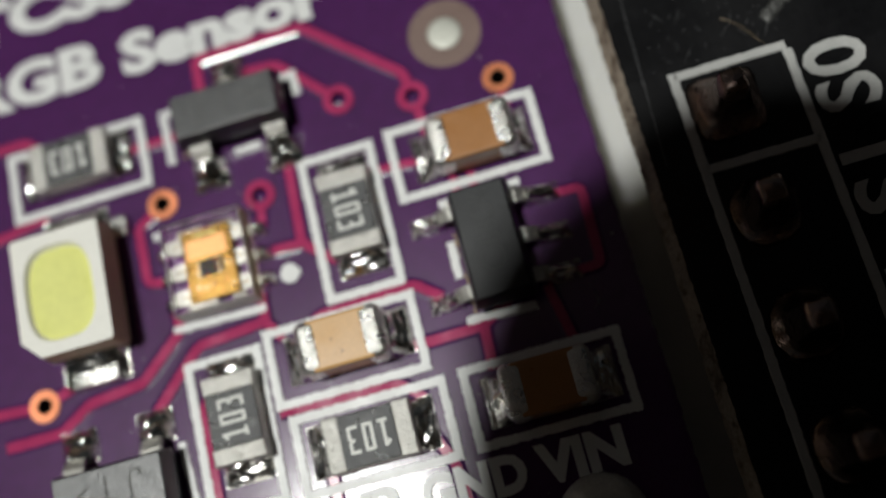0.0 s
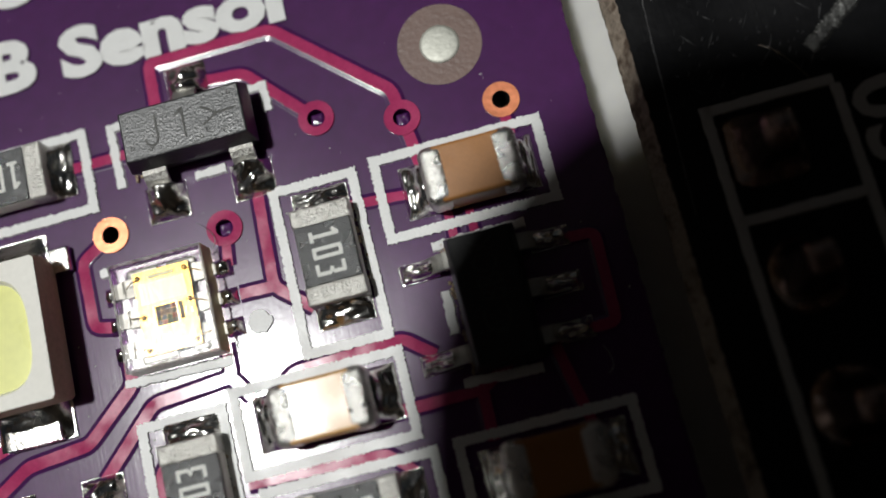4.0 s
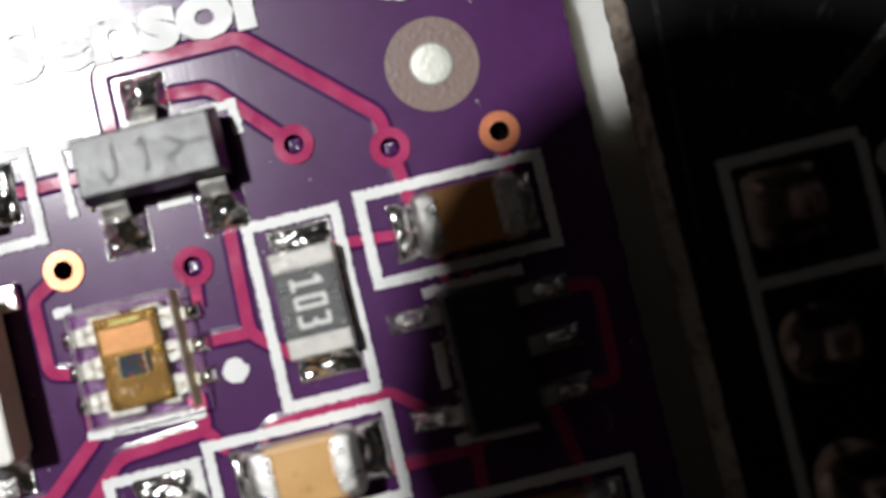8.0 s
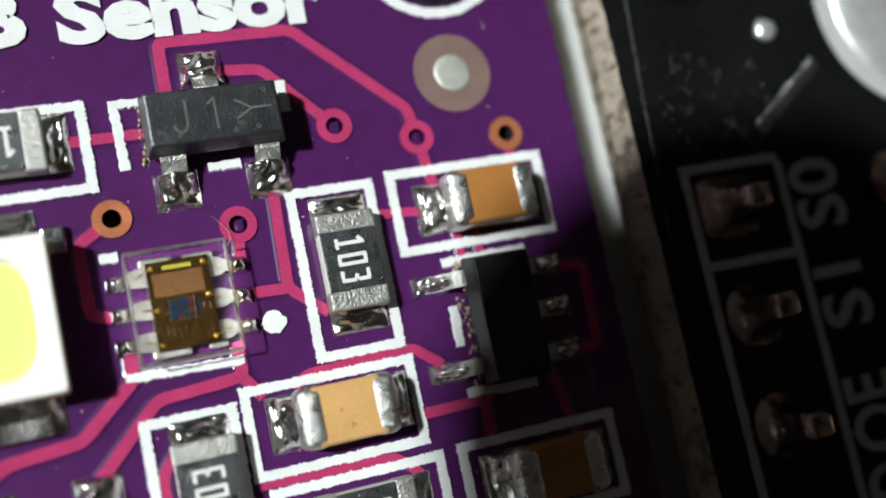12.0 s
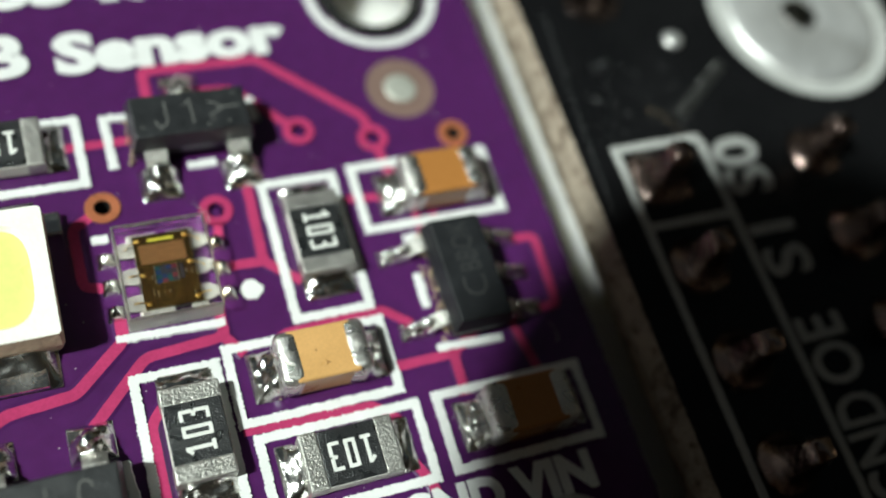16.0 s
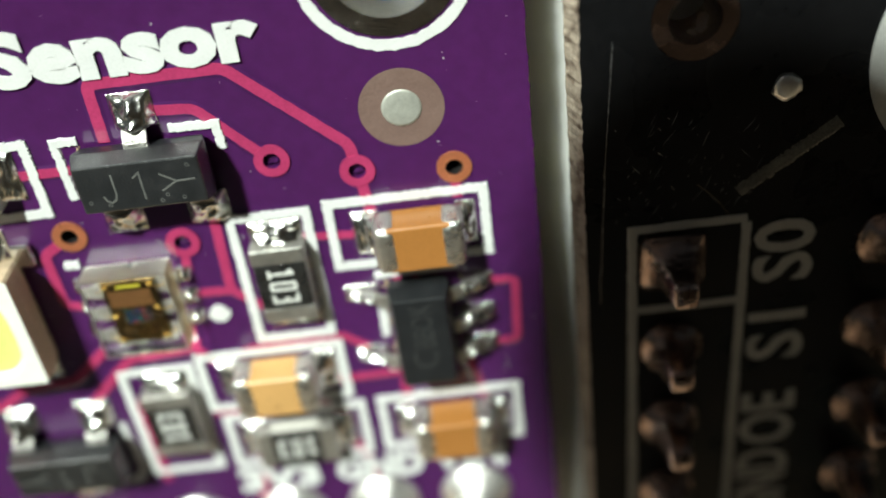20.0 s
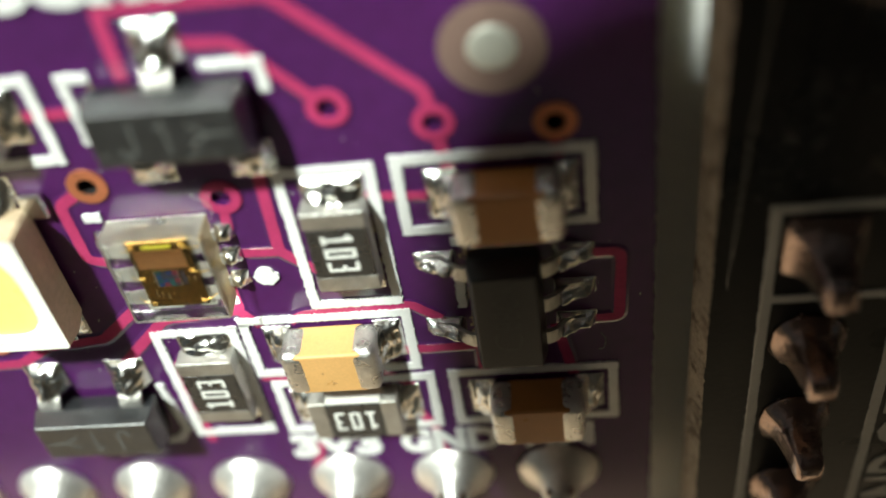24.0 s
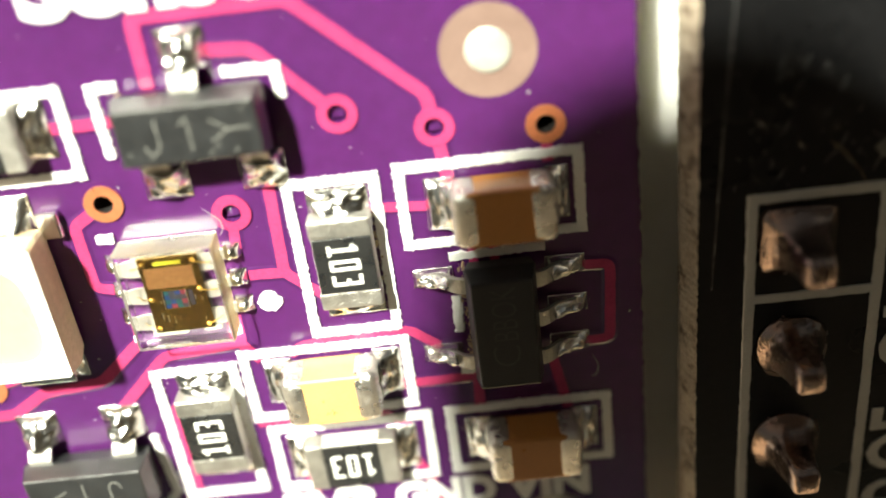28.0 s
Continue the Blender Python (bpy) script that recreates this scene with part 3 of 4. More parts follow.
three = [(0.0, 1), (-0.90, -1), (0.98, -1)]
sot(-3.41, 3.37, 0, three, 2.76, 1.28, 0.97, [("J1Y", -0.80, 0.58, -0.30, 0.30, 0)],
    "black three-legged transistor chip marked J1Y", 0.90, 0.50, 0.78, 11,
    ((-1.10, -0.28), (-0.72, -0.38), (0.36, -0.40), (0.50, -0.28), (0.82, -0.38), (1.05, 0.36)))
sot(-7.62, -4.75, 180, three, 2.76, 1.28, 0.97, [("J1Y", -0.80, 0.58, -0.30, 0.30, 0)],
    "black three-legged transistor chip marked J1Y", 0.90, 0.50, 0.78, 12)
sot(1.84, -1.67, 90, [(0.96, 1), (-0.92, 1), (0.95, -1), (0.0, -1), (-0.95, -1)], 2.72, 1.42, 1.0,
    [("BBOK", -0.10, 1.15, -0.25, 0.25, 0), ("C", -0.74, -0.24, -0.26, 0.30, 0)],
    "black five-legged regulator chip beside a capacitor", 0.42, 0.34, 0.80, 13, resin=SMOOTH_RESIN)

# clear-bodied colour sensor with its die, lead frame and bond wires
SX, SY = -4.61, -0.20
sensor = part("colour_sensor", box(SX - 0.97, SX + 0.97, SY - 1.10, SY + 1.10, 0.05, 0.66, 0.02), CLEAR, board, "clear epoxy colour sensor chip showing its brown die")
sensor.visible_shadow = False
for s in (-1, 1):
    for i, y in enumerate((0.63, 0.0, -0.63)):
        n0 = [(SX + s * 0.52, SY + y - 0.19), (SX + s * 0.76, SY + y - 0.19)]
        n0 += [(SX + s * (0.76 + 0.19 * math.cos(t)), SY + y + 0.19 * math.sin(t)) for t in [math.pi * (q / 8 - 0.5) for q in range(1, 8)]] if s > 0 else \
              [(SX - 1.0, SY + y - 0.15), (SX - 1.0, SY + y + 0.15)]
        n0 += [(SX + s * 0.76, SY + y + 0.19), (SX + s * 0.52, SY + y + 0.19)]
        part("lead_finger", loops([[(p, q, 0.11) for p, q in n0], [(p, q, 0.19) for p, q in n0]]), LEADFRAME, sensor, "pale silver lead frame finger")
        if s > 0:
            part("lead_stub", box(SX + 0.90, SX + 1.06, SY + y - 0.13, SY + y + 0.13, 0.08, 0.16, 0.02), LEADFRAME, sensor)
        x0, x1 = sorted((SX + s * 0.99, SX + s * 1.38))
        part("solder_bump", mound(x0, x1, SY + y - 0.19, SY + y + 0.19, 0.0, lambda u, v: 0.26 * math.sin(math.pi * u) ** 0.5 * math.sin(math.pi * v) ** 0.5, 10, 10, i + s, 0.06),
             SOLDER, sensor, smooth=True)
        wy = (0.76, 0.02 + 0.08 * s, -0.74)[i]
        wire = [(SX + s * (0.48 + 0.065 * q), SY + wy + (y - wy) * q / 5, 0.345 + 0.09 * math.sin(math.pi * q / 5) - 0.03 * q) for q in range(6)]
        rings = [[(p, q + 0.013 * math.cos(t), r + 0.013 * math.sin(t)) for t in (0, 1.57, 3.14, 4.71)] for p, q, r in wire]
        part("bond_wire", loops(rings), GOLD, sensor)
        part("bond_ball", loops([circle(SX + s * 0.50, SY + wy, r, z, 10) for r, z in ((0.055, 0.325), (0.058, 0.35), (0.04, 0.375), (0.015, 0.385))]), GOLD, sensor, smooth=True)
for x0, x1, y0, y1 in ((-0.72, -0.06, 0.80, 0.99), (0.12, 0.72, 0.80, 0.97), (-0.72, 0.02, -0.99, -0.80), (0.34, 0.72, -0.97, -0.84)):
    part("lead_arm", box(SX + x0, SX + x1, SY + y0, SY + y1, 0.11, 0.185, 0.05, 2), LEADFRAME, sensor, "pale silver arm of the lead frame")
part("die_attach", box(SX - 0.63, SX + 0.63, SY - 0.88, SY + 0.92, 0.10, 0.18, 0.04, 2), DARK, sensor)
part("die", box(SX - 0.60, SX + 0.60, SY - 0.85, SY + 0.89, 0.18, 0.325, 0.01, 1), DIE, sensor, "brown silicon die")
part("die_field", box(SX - 0.51, SX + 0.46, SY + 0.19, SY + 0.65, 0.325, 0.330), DIE_TOP, sensor, "pinkish-brown coated field of the die")
part("die_strip", box(SX - 0.29, SX + 0.27, SY + 0.71, SY + 0.79, 0.325, 0.331), YELLOW, sensor, "yellow strip on the die")
part("die_bar", box(SX + 0.25, SX + 0.34, SY - 0.26, SY + 0.10, 0.325, 0.329), CELLS[3], sensor)
for y in (0.122, -0.325):
    part("die_strip", box(SX - 0.26, SX + 0.22, SY + y, SY + y + 0.02, 0.325, 0.3325), TRACKS[0], sensor, "gold bar beside the photodiodes")
for x in (-0.285, 0.205):
    part("die_line", box(SX + x, SX + x + 0.012, SY - 0.30, SY + 0.12, 0.325, 0.331), TRACKS[3], sensor)
for i in range(4):
    for j in range(4):
        x, y = SX - 0.252 + 0.114 * i, SY - 0.30 + 0.103 * j
        part("photodiode", box(x, x + 0.110, y, y + 0.099, 0.325, 0.329), CELLS[(i + 2 * j + (i * j) % 3) % 4], sensor)
specks = random.Random(8)
for i in range(26):
    x, y = SX + specks.uniform(-0.46, 0.38), SY + specks.uniform(-0.78, -0.36)
    dx, dy = specks.choice(((0.08, 0.016), (0.016, 0.07), (0.14, 0.014), (0.03, 0.03)))
    part("die_track", box(x, x + dx, y, y + dy, 0.325, 0.3275 + 0.00005 * i), TRACKS[specks.choice((0, 0, 0, 1, 1, 2))], sensor)
for i in range(12):
    x, y = SX + specks.choice((-0.47, -0.40, -0.34, 0.37, 0.41, 0.45)), SY + specks.uniform(-0.30, 0.08)
    part("die_track", box(x, x + 0.016, y, y + specks.uniform(0.05, 0.12), 0.325, 0.3275 + 0.00005 * i), TRACKS[i % 4], sensor)
for i in range(9):
    x = SX - 0.48 + 0.112 * i
    part("die_track", box(x, x + 0.05, SY + 0.665, SY + 0.685, 0.325, 0.328), TRACKS[i % 3], sensor)
for k, name in enumerate(("gold", "orange", "wine", "silver")):
    bm = bmesh.new()
    for i in range((60, 34, 12, 6)[k]):
        zone = specks.random()
        if zone < 0.5:                       # close vertical wiring below the photodiodes
            x, y = -0.50 + 0.031 * specks.randrange(32), specks.uniform(-0.80, -0.45)
            dx, dy = 0.011, specks.uniform(0.06, 0.28)
        elif zone < 0.75:                    # rows of wiring above and between
            x, y = specks.uniform(-0.52, 0.30), 0.135 + 0.0135 * specks.randrange(5)
            dx, dy = specks.uniform(0.05, 0.2), 0.007
        else:                                # blocks beside the photodiodes
            x, y = specks.choice((-0.52, -0.47, -0.42, -0.37, 0.36, 0.40, 0.45, 0.50)), specks.uniform(-0.40, 0.08)
            dx, dy = 0.014, specks.uniform(0.04, 0.16)
        z = 0.3262 + 0.0007 * k + 0.000008 * i
        box(SX + x, SX + x + dx, SY + y, SY + min(y + dy, 0.19), 0.3245, z, bm=bm)
    tagged(part("die_wiring", bm, TRACKS[k], sensor, "fine %s-coloured wiring of the die" % name), kind="stuff")
for name, mat, word, x0, x1, y0, y1 in (("sawn_side", SAWN, "rough tan sawn side", 0.972, 0.992, -1.10, 1.10), ("sawn_end", FROST, "frosted sawn end", -0.97, 0.97, 1.102, 1.122),
                                        ("sawn_end", FROST, "frosted sawn end", -0.97, 0.97, -1.122, -1.102), ("sawn_side", FROST, "frosted sawn side", -0.992, -0.972, -1.10, 1.10)):
    side = part(name, box(SX + x0, SX + x1, SY + y0, SY + y1, 0.06, 0.655), mat, sensor, word)
    side.visible_shadow = False
for pts in ([(-0.96, -1.09), (-0.96, 1.09)], [(0.96, -1.09), (0.96, 1.09)], [(-0.93, 1.08), (0.93, 1.08)], [(-0.93, -1.08), (0.93, -1.08)]):
    part("chipped_rim", ribbon([(SX + x, SY + y) for x, y in pts], 0.035, 0.655, 0.672, 0.016, rng, 0.05, 0.004), FROST, sensor, "chipped upper edge of the epoxy")

# white LED with its phosphor window
lx0, lx1, ly0, ly1, lh = -9.12, -6.90, -1.47, 1.47, 1.08
cut = 0.45
ring = [(lx0 + cut, ly0), (lx1 - 0.06, ly0), (lx1, ly0 + 0.06), (lx1, ly1 - 0.06), (lx1 - 0.06, ly1), (lx0 + 0.06, ly1), (lx0, ly1 - 0.06), (lx0, ly0 + cut)]
ccx, ccy = (lx0 + lx1) / 2, (ly0 + ly1) / 2
grow = lambda q, z: [(ccx + (x - ccx) * q, ccy + (y - ccy) * q, z) for x, y in ring]
bm = loops([grow(0.97, 0.12), grow(1.03, 0.58), grow(1.03, 0.62), grow(1.0, lh)], cap=False)
wn = 48
oval = lambda a, b, z: [(ccx - 0.03 + math.copysign(abs(math.cos(2 * math.pi * i / wn)) ** 0.65, math.cos(2 * math.pi * i / wn)) * a,
                         ccy - 0.02 + math.copysign(abs(math.sin(2 * math.pi * i / wn)) ** 0.65, math.sin(2 * math.pi * i / wn)) * b, z) for i in range(wn)]
led = part("white_led", bm, LED_SIDE, board, "white surface-mount LED with a yellow phosphor window")
top = plate([(x, y) for x, y, _ in grow(1.0, lh)], [flat(oval(0.84, 1.16, 0))], lh, lh)
part("led_face", top, LED_WHITE, led, "white top face of the LED")
part("led_well", loops([oval(0.84, 1.16, lh), oval(0.72, 1.02, lh - 0.26)], cap=False), LED_WHITE, led)
part("phosphor", loops([oval(0.75, 1.05, lh - 0.22), oval(0.79, 1.10, lh - 0.13)]), PHOSPHOR, led, "glossy yellow phosphor gel")
for y0, y1, s in ((1.30, 2.15, 1), (-2.20, -1.30, -1)):
    part("pad", box(-8.75, -7.05, y0, y1, 0.0, 0.035, 0.012, 1), PAD, led)
    part("solder_fillet", mound(-8.7, -7.1, y0 + 0.03, y1 - 0.03, 0.03, lambda u, v, s=s: 0.5 * ((1 - v) if s > 0 else v) ** 1.5 + 0.06, 16, 12, 20 + s, 0.08), SOLDER, led,
         "shiny tin solder", True)
    part("led_terminal", box(-8.5, -7.3, min(y0, y1) if s < 0 else 1.40, 1.62 if s > 0 else -1.40, 0.08, 0.22, 0.03), SOLDER, led)
part("led_tab", box(-7.0, -6.55, 1.20, 1.75, 0.0, 0.20, 0.05), SOLDER, led)

# header pins along the lower edge
strip = part("pin_header", box(PIN_XS[-1] - 1.27, PIN_XS[0] + 1.27, PIN_Y - 1.25, PIN_Y + 1.25, BT, -THICK, 0.15), BLACK_PLASTIC, board, "black plastic pin header under the board")
for x in PIN_XS:
    part("pin", box(x - 0.32, x + 0.32, PIN_Y - 0.32, PIN_Y + 0.32, -9.0, 0.95, 0.08), PIN, strip, "square header pin")
    cone = [circle(x, PIN_Y, r, z, 24) for r, z in ((0.98, 0.0), (0.95, 0.10), (0.68, 0.28), (0.48, 0.55), (0.38, 0.85), (0.25, 1.05))]
    part("solder_joint", loops(cone), FROSTED_SOLDER, strip, "bright cone of solder round a pin", True)

# crumbs of flux along chips and pads
bm = bmesh.new()
crumb = random.Random(33)
for x0, x1, y0, y1, count in ((1.03, 1.17, -3.02, -0.32, 90), (-4.86, -4.74, 2.75, 4.0, 22), (-0.55, -0.45, -0.9, 1.0, 18), (-2.95, -2.85, -3.5, -2.4, 14), (-4.2, -4.05, -4.8, -3.0, 18)):
    for i in range(count):
        r = crumb.uniform(0.012, 0.045)
        bmesh.ops.create_icosphere(bm, subdivisions=1, radius=r, matrix=Matrix.Translation((crumb.uniform(x0, x1), crumb.uniform(y0, y1), crumb.uniform(0.0, 0.5 if count > 80 else 0.12))) @ Matrix.Diagonal((1, crumb.uniform(0.7, 1.8), 0.7, 1)))
tagged(part("flux_residue", bm, FLUX, board, "tan crumbs of flux beside the chips", True), kind="stuff")

# dust and fluff on the board
bm = bmesh.new()
grit = random.Random(21)
for i in range(150):
    x, y, r = grit.uniform(-9, 4.5), grit.uniform(-7.2, 8.5), grit.choice((0.007, 0.009, 0.012, 0.02))
    bmesh.ops.create_icosphere(bm, subdivisions=1, radius=r, matrix=turned(x, y, grit.uniform(0, 180)) @ Matrix.Diagonal((1, grit.uniform(0.5, 2.0), 0.6, 1)))
tagged(part("dust", bm, GREY_SILK, board, "fine pale dust specks on the mask"), kind="stuff")
for x, y, h, turn, n in ((-3.55, 0.85, 0.12, 75, 9), (3.6, -3.6, 0.06, 60, 8)):
    pts = [Vector((0.07 * k, 0.012 * k * k - 0.05 * k, h + 0.03 * math.sin(k))) for k in range(n)]
    part("fluff", loops([[p + Vector((0, -0.008, 0)), p + Vector((0, 0, 0.01)), p + Vector((0, 0.008, 0))] for p in pts]), GREY_SILK, board, "fine pale fibre", at=turned(x, y, turn))

# ---- the black module beside it ----
module = thing("black_module_board", "black circuit board with white pin outlines beside the purple board", "circuit board")
BZ, BX0, BX1, BY0, BY1 = 0.85, 5.44, 29.0, -22.0, 9.0
BIG, SMALL = (14.3, 4.2), (7.88, 5.48)
CHAMFER = 0.22
HOLES = [flat(circle(*BIG, 0.55, 0, 40)), flat(circle(*SMALL, 0.52, 0, 28))]
edge = [(BX0 + (rng.uniform(-0.016, 0.02) if 0 < i < 420 else 0), BY1 - (BY1 - BY0) * i / 420) for i in range(421)] + [(BX1, BY0), (BX1, BY1)]
slant = lambda d, z: [(x + (d if k <= 420 else 0), y, z) for k, (x, y) in enumerate(edge)]
part("laminate_core", loops([slant(0.10, BZ - 1.2), slant(0.0, BZ - 0.55), slant(CHAMFER, BZ)], cap=False), LAMINATE, module, "rough brown sawn edge of the board")
top_edge = [(x + (CHAMFER if k <= 420 else 0), y) for k, (x, y) in enumerate(edge)]
part("solder_mask", plate(top_edge, HOLES, BZ - 1.2, BZ), BLACK_MASK, module, "scratched black solder mask")
part("big_hole_barrel", wall_of(HOLES[0], BZ - 1.2, BZ + 0.02), SOLDER, module)
land = [[(x, y, BZ + h + 0.035 * noise.noise(Vector((x, y, 0.3)) * 2.2) * (0.6 < r < 2.3)) for x, y, _ in circle(*BIG, r, 0, 72)]
        for r, h in ((2.42, -0.005), (2.40, 0.03), (2.25, 0.07), (2.0, 0.10), (1.75, 0.11), (1.5, 0.11), (1.25, 0.10), (0.8, 0.07), (0.55, 0.0))]
part("big_hole_pad", loops(land, cap=False), BIG_RING, module, "broad bright tinned land round a mounting hole", True)
part("big_hole_outline", annulus(*BIG, 2.45, 2.92, BZ - 0.01, BZ + 0.04, 64), GREY_SILK, module, "white printed ring round a mounting hole")
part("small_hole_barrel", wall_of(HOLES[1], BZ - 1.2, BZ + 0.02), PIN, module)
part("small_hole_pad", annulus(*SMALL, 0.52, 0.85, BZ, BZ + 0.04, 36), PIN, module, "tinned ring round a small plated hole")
for pts in ([(6.68, 0.72), (9.18, 0.72)], [(6.68, -1.54), (9.18, -1.54)], [(6.68, 0.82), (6.68, -21.0)], [(9.18, 0.62), (9.18, -21.0)],
            [(6.78, -21.0), (9.08, -21.0)]):
    part("silkscreen_line", ribbon(pts, 0.20, BZ - 0.005, BZ + 0.03, 0.012, rng, 0.12), GREY_SILK, module, "white printed pin outline")
for word, y, half in (("S0", -0.28, 0.84), ("S1", -2.75, 0.74), ("OE", -5.50, 0.90), ("GND", -7.95, 1.30)):
    m = Matrix.Translation((10.05, y, 0)) @ Matrix.Rotation(radians(90), 4, "Z")
    print_letters("printed_letter", letters(word, -half, half, -0.68, 0.68, BZ, 0.03, 0.02, 0.02), GREY_SILK, module, "white printed letter of the word " + word, m)
head = part("pin_header", box(6.38, 8.92, -20.5, 1.02, BT, BZ - 1.2, 0.15), BLACK_PLASTIC, module, "black plastic pin header under the board")
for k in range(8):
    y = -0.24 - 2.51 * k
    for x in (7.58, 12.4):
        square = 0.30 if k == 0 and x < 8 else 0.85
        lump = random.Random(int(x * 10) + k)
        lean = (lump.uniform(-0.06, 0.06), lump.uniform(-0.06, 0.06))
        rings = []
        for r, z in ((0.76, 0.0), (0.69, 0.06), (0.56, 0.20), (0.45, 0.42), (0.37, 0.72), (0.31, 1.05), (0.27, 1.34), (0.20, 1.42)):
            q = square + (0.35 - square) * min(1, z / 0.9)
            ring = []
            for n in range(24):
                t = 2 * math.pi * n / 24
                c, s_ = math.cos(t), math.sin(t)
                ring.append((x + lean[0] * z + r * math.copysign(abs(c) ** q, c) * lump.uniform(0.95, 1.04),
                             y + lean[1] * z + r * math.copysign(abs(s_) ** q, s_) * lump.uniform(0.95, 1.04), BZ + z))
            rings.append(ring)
        part("solder_joint", loops(rings), PIN, head, "cone of solder round a pin, warm reflection in its colour", True)
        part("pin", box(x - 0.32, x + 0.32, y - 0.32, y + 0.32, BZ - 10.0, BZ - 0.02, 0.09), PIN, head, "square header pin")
hair = [(8.05 + 0.16 * n, 1.75 - 0.11 * n - 0.02 * n * n, BZ + 0.05 + 0.05 * math.sin(n)) for n in range(6)]
part("fibre", loops([[(x, y - 0.006, z), (x + 0.006, y, z), (x, y + 0.006, z)] for x, y, z in hair]), FLUX, module, "fine pale fibre lying on the board")
part("scratch_line", ribbon([(6.30, 5.2), (6.10, 2.2), (5.94, -1.2)], 0.022, BZ - 0.005, BZ + 0.006, 0.008, rng, 0.06, 0.006), SCRATCH, module, "thin bright scratch along the edge")
bm = bmesh.new()
scrape = random.Random(51)
for i in range(80):
    x, y = scrape.uniform(6.3, 9.4), scrape.uniform(0.95, 3.4)
    turn, long = radians(scrape.choice((62, 58, 66, 130, 48)) + scrape.uniform(-8, 8)), scrape.choice((0.04, 0.06, 0.10, 0.22))
    wide, u = scrape.uniform(0.006, 0.014), Vector((math.cos(turn), math.sin(turn)))
    side = Vector((-u.y, u.x)) * wide
    low = [bm.verts.new((x + q.x, y + q.y, BZ + h)) for q, h in ((-u * long, 0.001), (side, 0.001), (u * long, 0.001), (-side, 0.001), (Vector((0, 0)), 0.012))]
    for a, b in ((0, 1), (1, 2), (2, 3), (3, 0)):
        bm.faces.new((low[a], low[b], low[4]))
tagged(part("scratching", bm, SCRATCH, module, "short bright scratches in the black mask"), kind="stuff")
lane = [(8.94, 1.42), (9.6, 1.90), (10.3, 2.40), (10.96, 2.87)]
part("solder_blob", loops([circle(9.77, 3.80, r, BZ + z, 20, 0.03, rng) for r, z in ((0.30, 0.0), (0.27, 0.08), (0.18, 0.13), (0.06, 0.15))]), BIG_RING, module, "round blob of tin on the board", True)
part("tinned_strip", ribbon(lane, 0.28, BZ - 0.005, BZ + 0.02, 0.035, rng, 0.03, 0.03), SCRAPE, module, "streak of tin scraped across the board")

# ---- the breadboard that carries both ----
bread = thing("breadboard", "white plastic solderless breadboard with rows of holes under both boards", "breadboard")
HXS = [2.55 + 2.54 * k for k in range(-8, 11) if k != 1]
HYS = [2.55 + 2.54 * k for k in range(-10, 7) if k not in (1, 2)]
squares = [[(x - 0.5, y - 0.5), (x + 0.5, y - 0.5), (x + 0.5, y + 0.5), (x - 0.5, y + 0.5)] for x in HXS for y in HYS]
slab = [(-20.0, -25.0), (31.0, -25.0), (31.0, 20.0), (-20.0, 20.0)]
part("breadboard_top", plate(slab, squares, BT, BT), BREAD, bread, "white top with square holes")
part("breadboard_side", loops([[(x, y, BT - 8.5) for x, y in slab], [(x, y, BT) for x, y in slab]], cap=False), BREAD, bread)
part("breadboard_base", box(-20.0, 31.0, -25.0, 20.0, BT - 8.7, BT - 8.5), BREAD, bread)
part("blue_line", box(-18.0, 3.6, 5.35, 6.05, BT, BT + 0.02), BLUE_INK, bread, "blue printed rail line")
socket = None
for sq in squares:
    (x, y), q = sq[0], [(0, 0), (1, 0), (1, 1), (0, 1)]
    if socket is None:
        bm = loops([[(c, d, -6.0) for c, d in q], [(c, d, 0.0) for c, d in q]], cap=False)
        bm.faces.new([v for v in bm.verts if v.co.z < -1])
        socket = part("contact_hole", bm, DARK, bread).data
        bread.children[-1].location = (x * MM, y * MM, BT * MM)
    else:
        ob = new("contact_hole", socket)
        ob.parent, ob.location = bread, (x * MM, y * MM, BT * MM)

# ---- unseen lens and phone fitted to the cast shadow, added desk below ----
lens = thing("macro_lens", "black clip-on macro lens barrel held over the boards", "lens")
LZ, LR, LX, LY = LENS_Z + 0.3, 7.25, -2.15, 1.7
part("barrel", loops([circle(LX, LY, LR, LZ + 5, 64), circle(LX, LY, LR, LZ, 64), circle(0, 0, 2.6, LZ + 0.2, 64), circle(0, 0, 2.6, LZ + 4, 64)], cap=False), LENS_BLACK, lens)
# unseen phone slab, added to cut sky light on the shaded side
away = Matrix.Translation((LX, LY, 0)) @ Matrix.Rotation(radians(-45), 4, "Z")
part("phone_back", box(-2.4, 140.0, -38.0, 38.0, LZ + 0.5, LZ + 9.0, 2.0), LENS_BLACK, lens, "unseen black phone slab, added to block sky light", at=away)
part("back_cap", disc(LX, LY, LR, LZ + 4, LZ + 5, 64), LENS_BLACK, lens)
# unseen desk, sized and placed to bounce warm sun onto the tilted boards
desk = tagged(part("desk", box(-300, 300, -205, 40, -70, -48, 1.0), DESK, None), "unseen wooden desk, added to bounce warm sun onto the boards", "desk", kind="structure")


def motions():
    """The breadboard and its two boards are turned together before the lens."""
    rows = [(t, pose(x * MM, y * MM, z * MM, a, b, c)) for t, x, y, z, a, b, c in TURNS]
    for ob in (board, module, bread):
        walk(ob, rows)
    # added shift of the unseen barrel, to fit its shadow on the tipped boards
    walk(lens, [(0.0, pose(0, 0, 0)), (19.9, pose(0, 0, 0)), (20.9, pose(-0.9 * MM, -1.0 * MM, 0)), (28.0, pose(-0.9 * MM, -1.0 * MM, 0))])


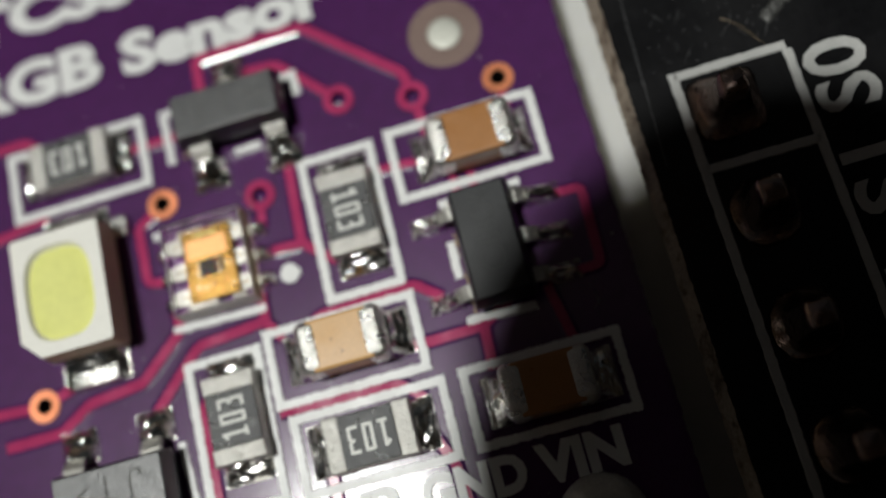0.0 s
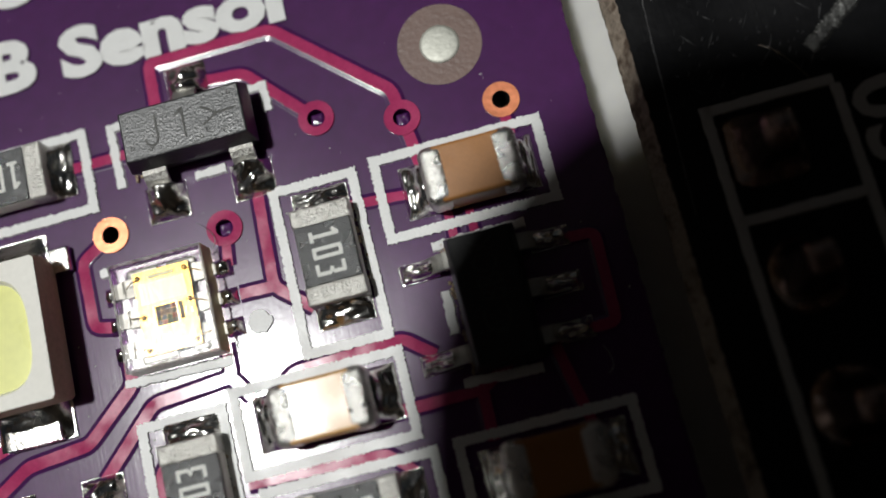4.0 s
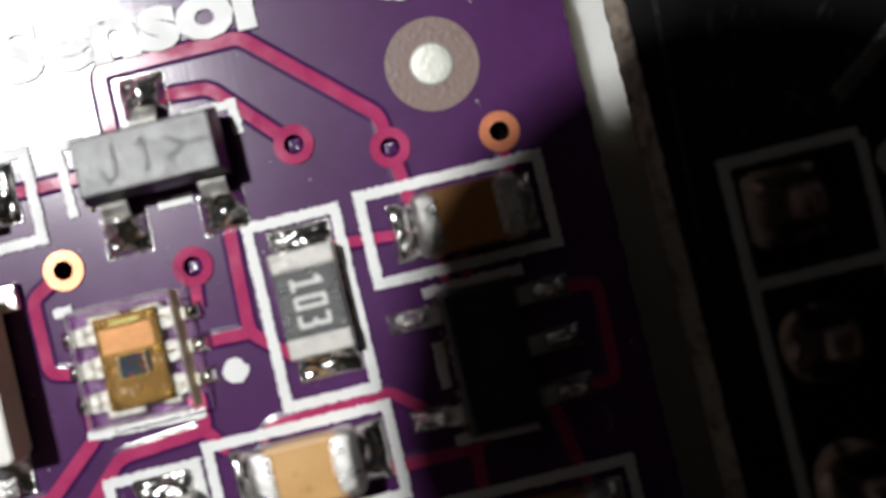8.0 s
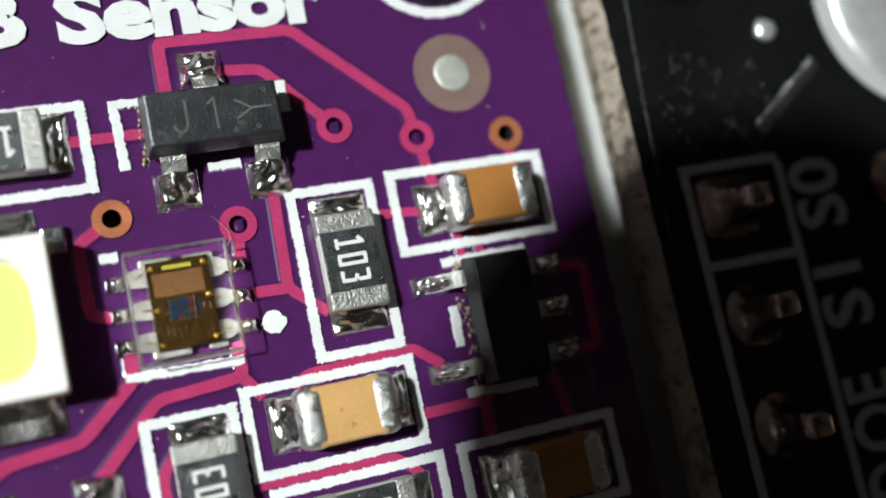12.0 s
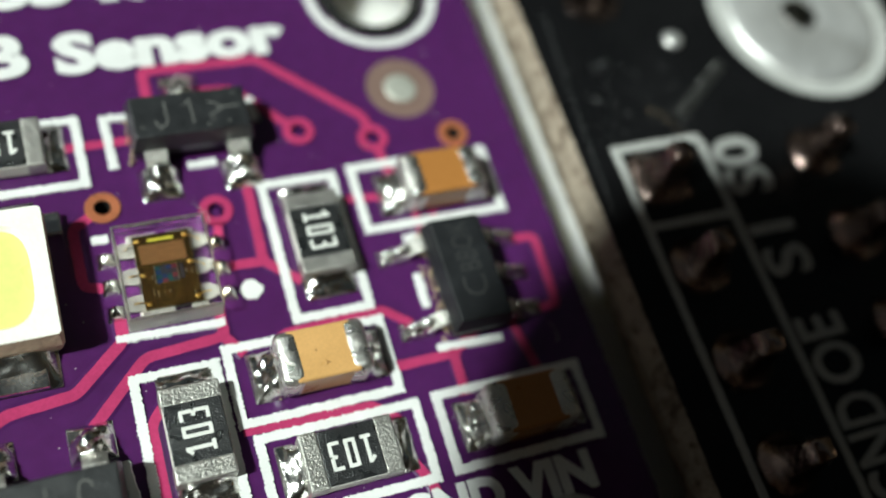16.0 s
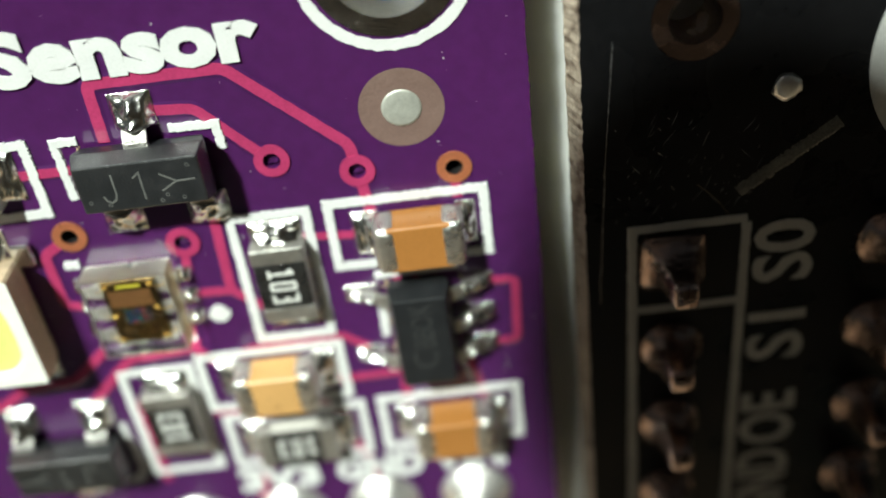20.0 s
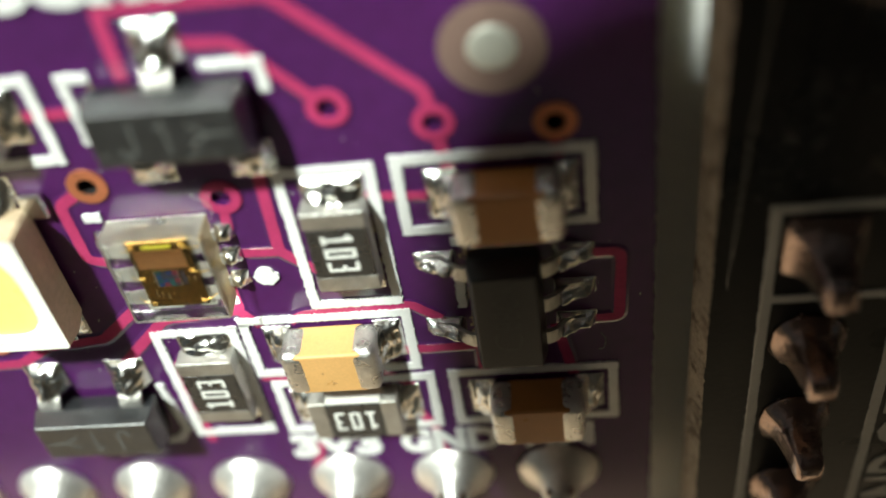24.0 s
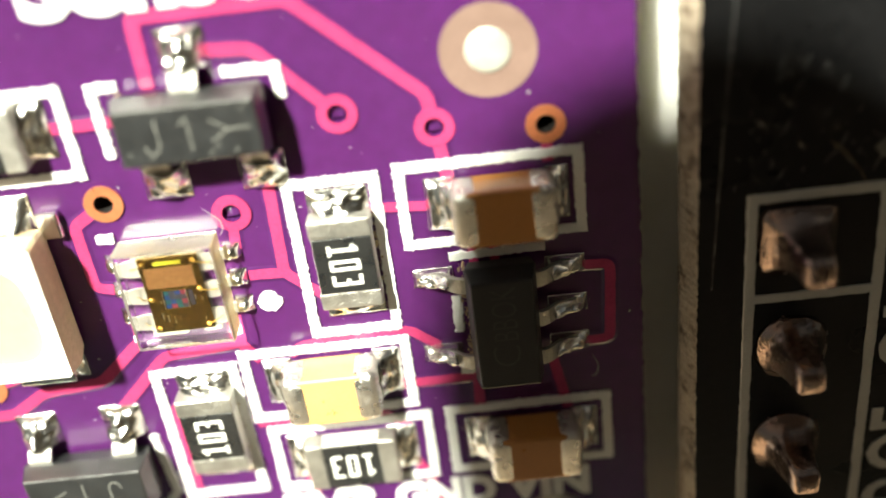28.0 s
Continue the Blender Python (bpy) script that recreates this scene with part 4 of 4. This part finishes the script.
TURNS = [
    (0, -0.988, 1.025, -3.567, -16.85, -5.51, 16.24),
    (0.5, -0.677, 1.038, -2.782, -16.57, -5.40, 15.38),
    (1, -0.823, 0.805, -2.297, -15.82, -4.44, 15.30),
    (1.5, -0.831, 0.510, -1.916, -15.45, -3.45, 15.08),
    (2, -1.012, 0.089, -2.429, -15.17, -2.83, 15.22),
    (2.5, -1.025, 0.634, -1.590, -15.23, -3.10, 14.65),
    (4.5, -1.242, -0.066, -0.599, -10.39, -3.52, 15.11),
    (5, -1.509, -0.219, -0.630, -8.19, -1.47, 15.27),
    (5.5, -1.729, -0.889, -0.652, -5.46, -0.98, 15.52),
    (6, -1.709, -0.809, -0.606, -3.96, -0.86, 15.02),
    (6.5, -1.634, -1.201, -1.133, -2.04, -0.57, 14.69),
    (7, -1.274, -0.707, 0.351, -1.87, -1.09, 13.95),
    (7.5, -1.243, -0.627, 0.676, -1.83, -1.04, 13.71),
    (8, -1.284, -0.783, 0.911, -1.68, -0.50, 13.60),
    (8.5, -1.297, -0.828, 0.551, -1.57, -0.53, 13.66),
    (9, -1.346, -0.760, 0.457, -0.84, -0.07, 13.43),
    (9.5, -1.108, 0.038, 0.891, -0.93, 2.79, 12.73),
    (10, -0.815, 0.474, 1.235, -4.49, 9.79, 10.25),
    (10.5, -0.895, 0.062, -0.055, -6.51, 15.82, 10.02),
    (11, -1.085, -0.072, -1.660, -7.33, 17.72, 9.73),
    (11.5, -0.957, -0.123, -1.576, -7.68, 18.32, 9.85),
    (12, -0.899, -0.189, -1.564, -7.32, 18.09, 9.88),
    (12.5, -1.114, -0.225, -1.801, -8.40, 18.13, 10.19),
    (14.5, -1.290, 0.081, -2.845, -12.39, 19.09, 10.21),
    (15, -1.460, 0.149, -3.248, -12.85, 19.01, 10.52),
    (15.5, -1.652, 0.063, -4.057, -16.62, 19.56, 10.55),
    (16, -1.821, 0.331, -3.754, -23.41, 19.79, 10.49),
    (16.5, -1.317, -0.363, -2.745, -28.29, 18.68, 10.06),
    (17, -0.935, 0.623, -2.161, -30.08, 17.51, 9.99),
    (17.5, -1.701, 1.263, -2.664, -28.53, 16.76, 10.51),
    (18, -1.881, 0.546, -3.571, -29.19, 17.20, 10.57),
    (18.5, -1.241, 0.294, -1.154, -29.26, 17.18, 10.39),
    (19, -1.202, 0.729, -0.694, -22.50, 14.92, 11.28),
    (19.2, -1.025, 0.240, -0.629, -5.96, 10.73, 11.65),
    (19.4, -0.496, -0.846, 0.541, 10.60, 7.87, 10.26),
    (19.6, 0.058, -0.463, -1.520, 23.58, 4.18, 9.82),
    (19.8, -1.539, 0.487, -3.755, 30.33, 1.96, 8.91),
    (20, -2.470, -0.479, -3.295, 35.29, -1.38, 6.70),
    (20.5, -1.912, -0.324, -0.626, 43.03, -2.37, 5.17),
    (21, -1.260, -0.365, -0.731, 43.89, -3.30, 4.32),
    (21.5, -0.831, -0.119, -1.162, 42.38, -1.64, 4.36),
    (23.5, -1.106, 0.114, 0.063, 43.56, -6.31, 4.20),
    (24, -0.746, 0.289, 0.757, 43.40, -6.46, 3.94),
    (24.5, -0.636, 0.184, 0.680, 43.47, -5.17, 3.86),
    (25, -0.679, 0.051, 0.664, 42.61, -4.14, 3.88),
    (25.5, -1.135, -0.155, 0.356, 43.02, -5.16, 4.08),
    (26, -1.284, -0.150, 0.207, 42.45, -5.54, 4.24),
    (26.5, -1.230, -0.073, 0.283, 42.00, -5.67, 4.29),
    (27, -1.107, -0.133, 0.480, 41.94, -4.90, 4.31),
    (27.5, -0.889, -0.067, 0.653, 38.46, -3.92, 5.13),
    (28, -0.772, -0.009, -0.278, 29.89, -2.36, 6.31),
]
motions()
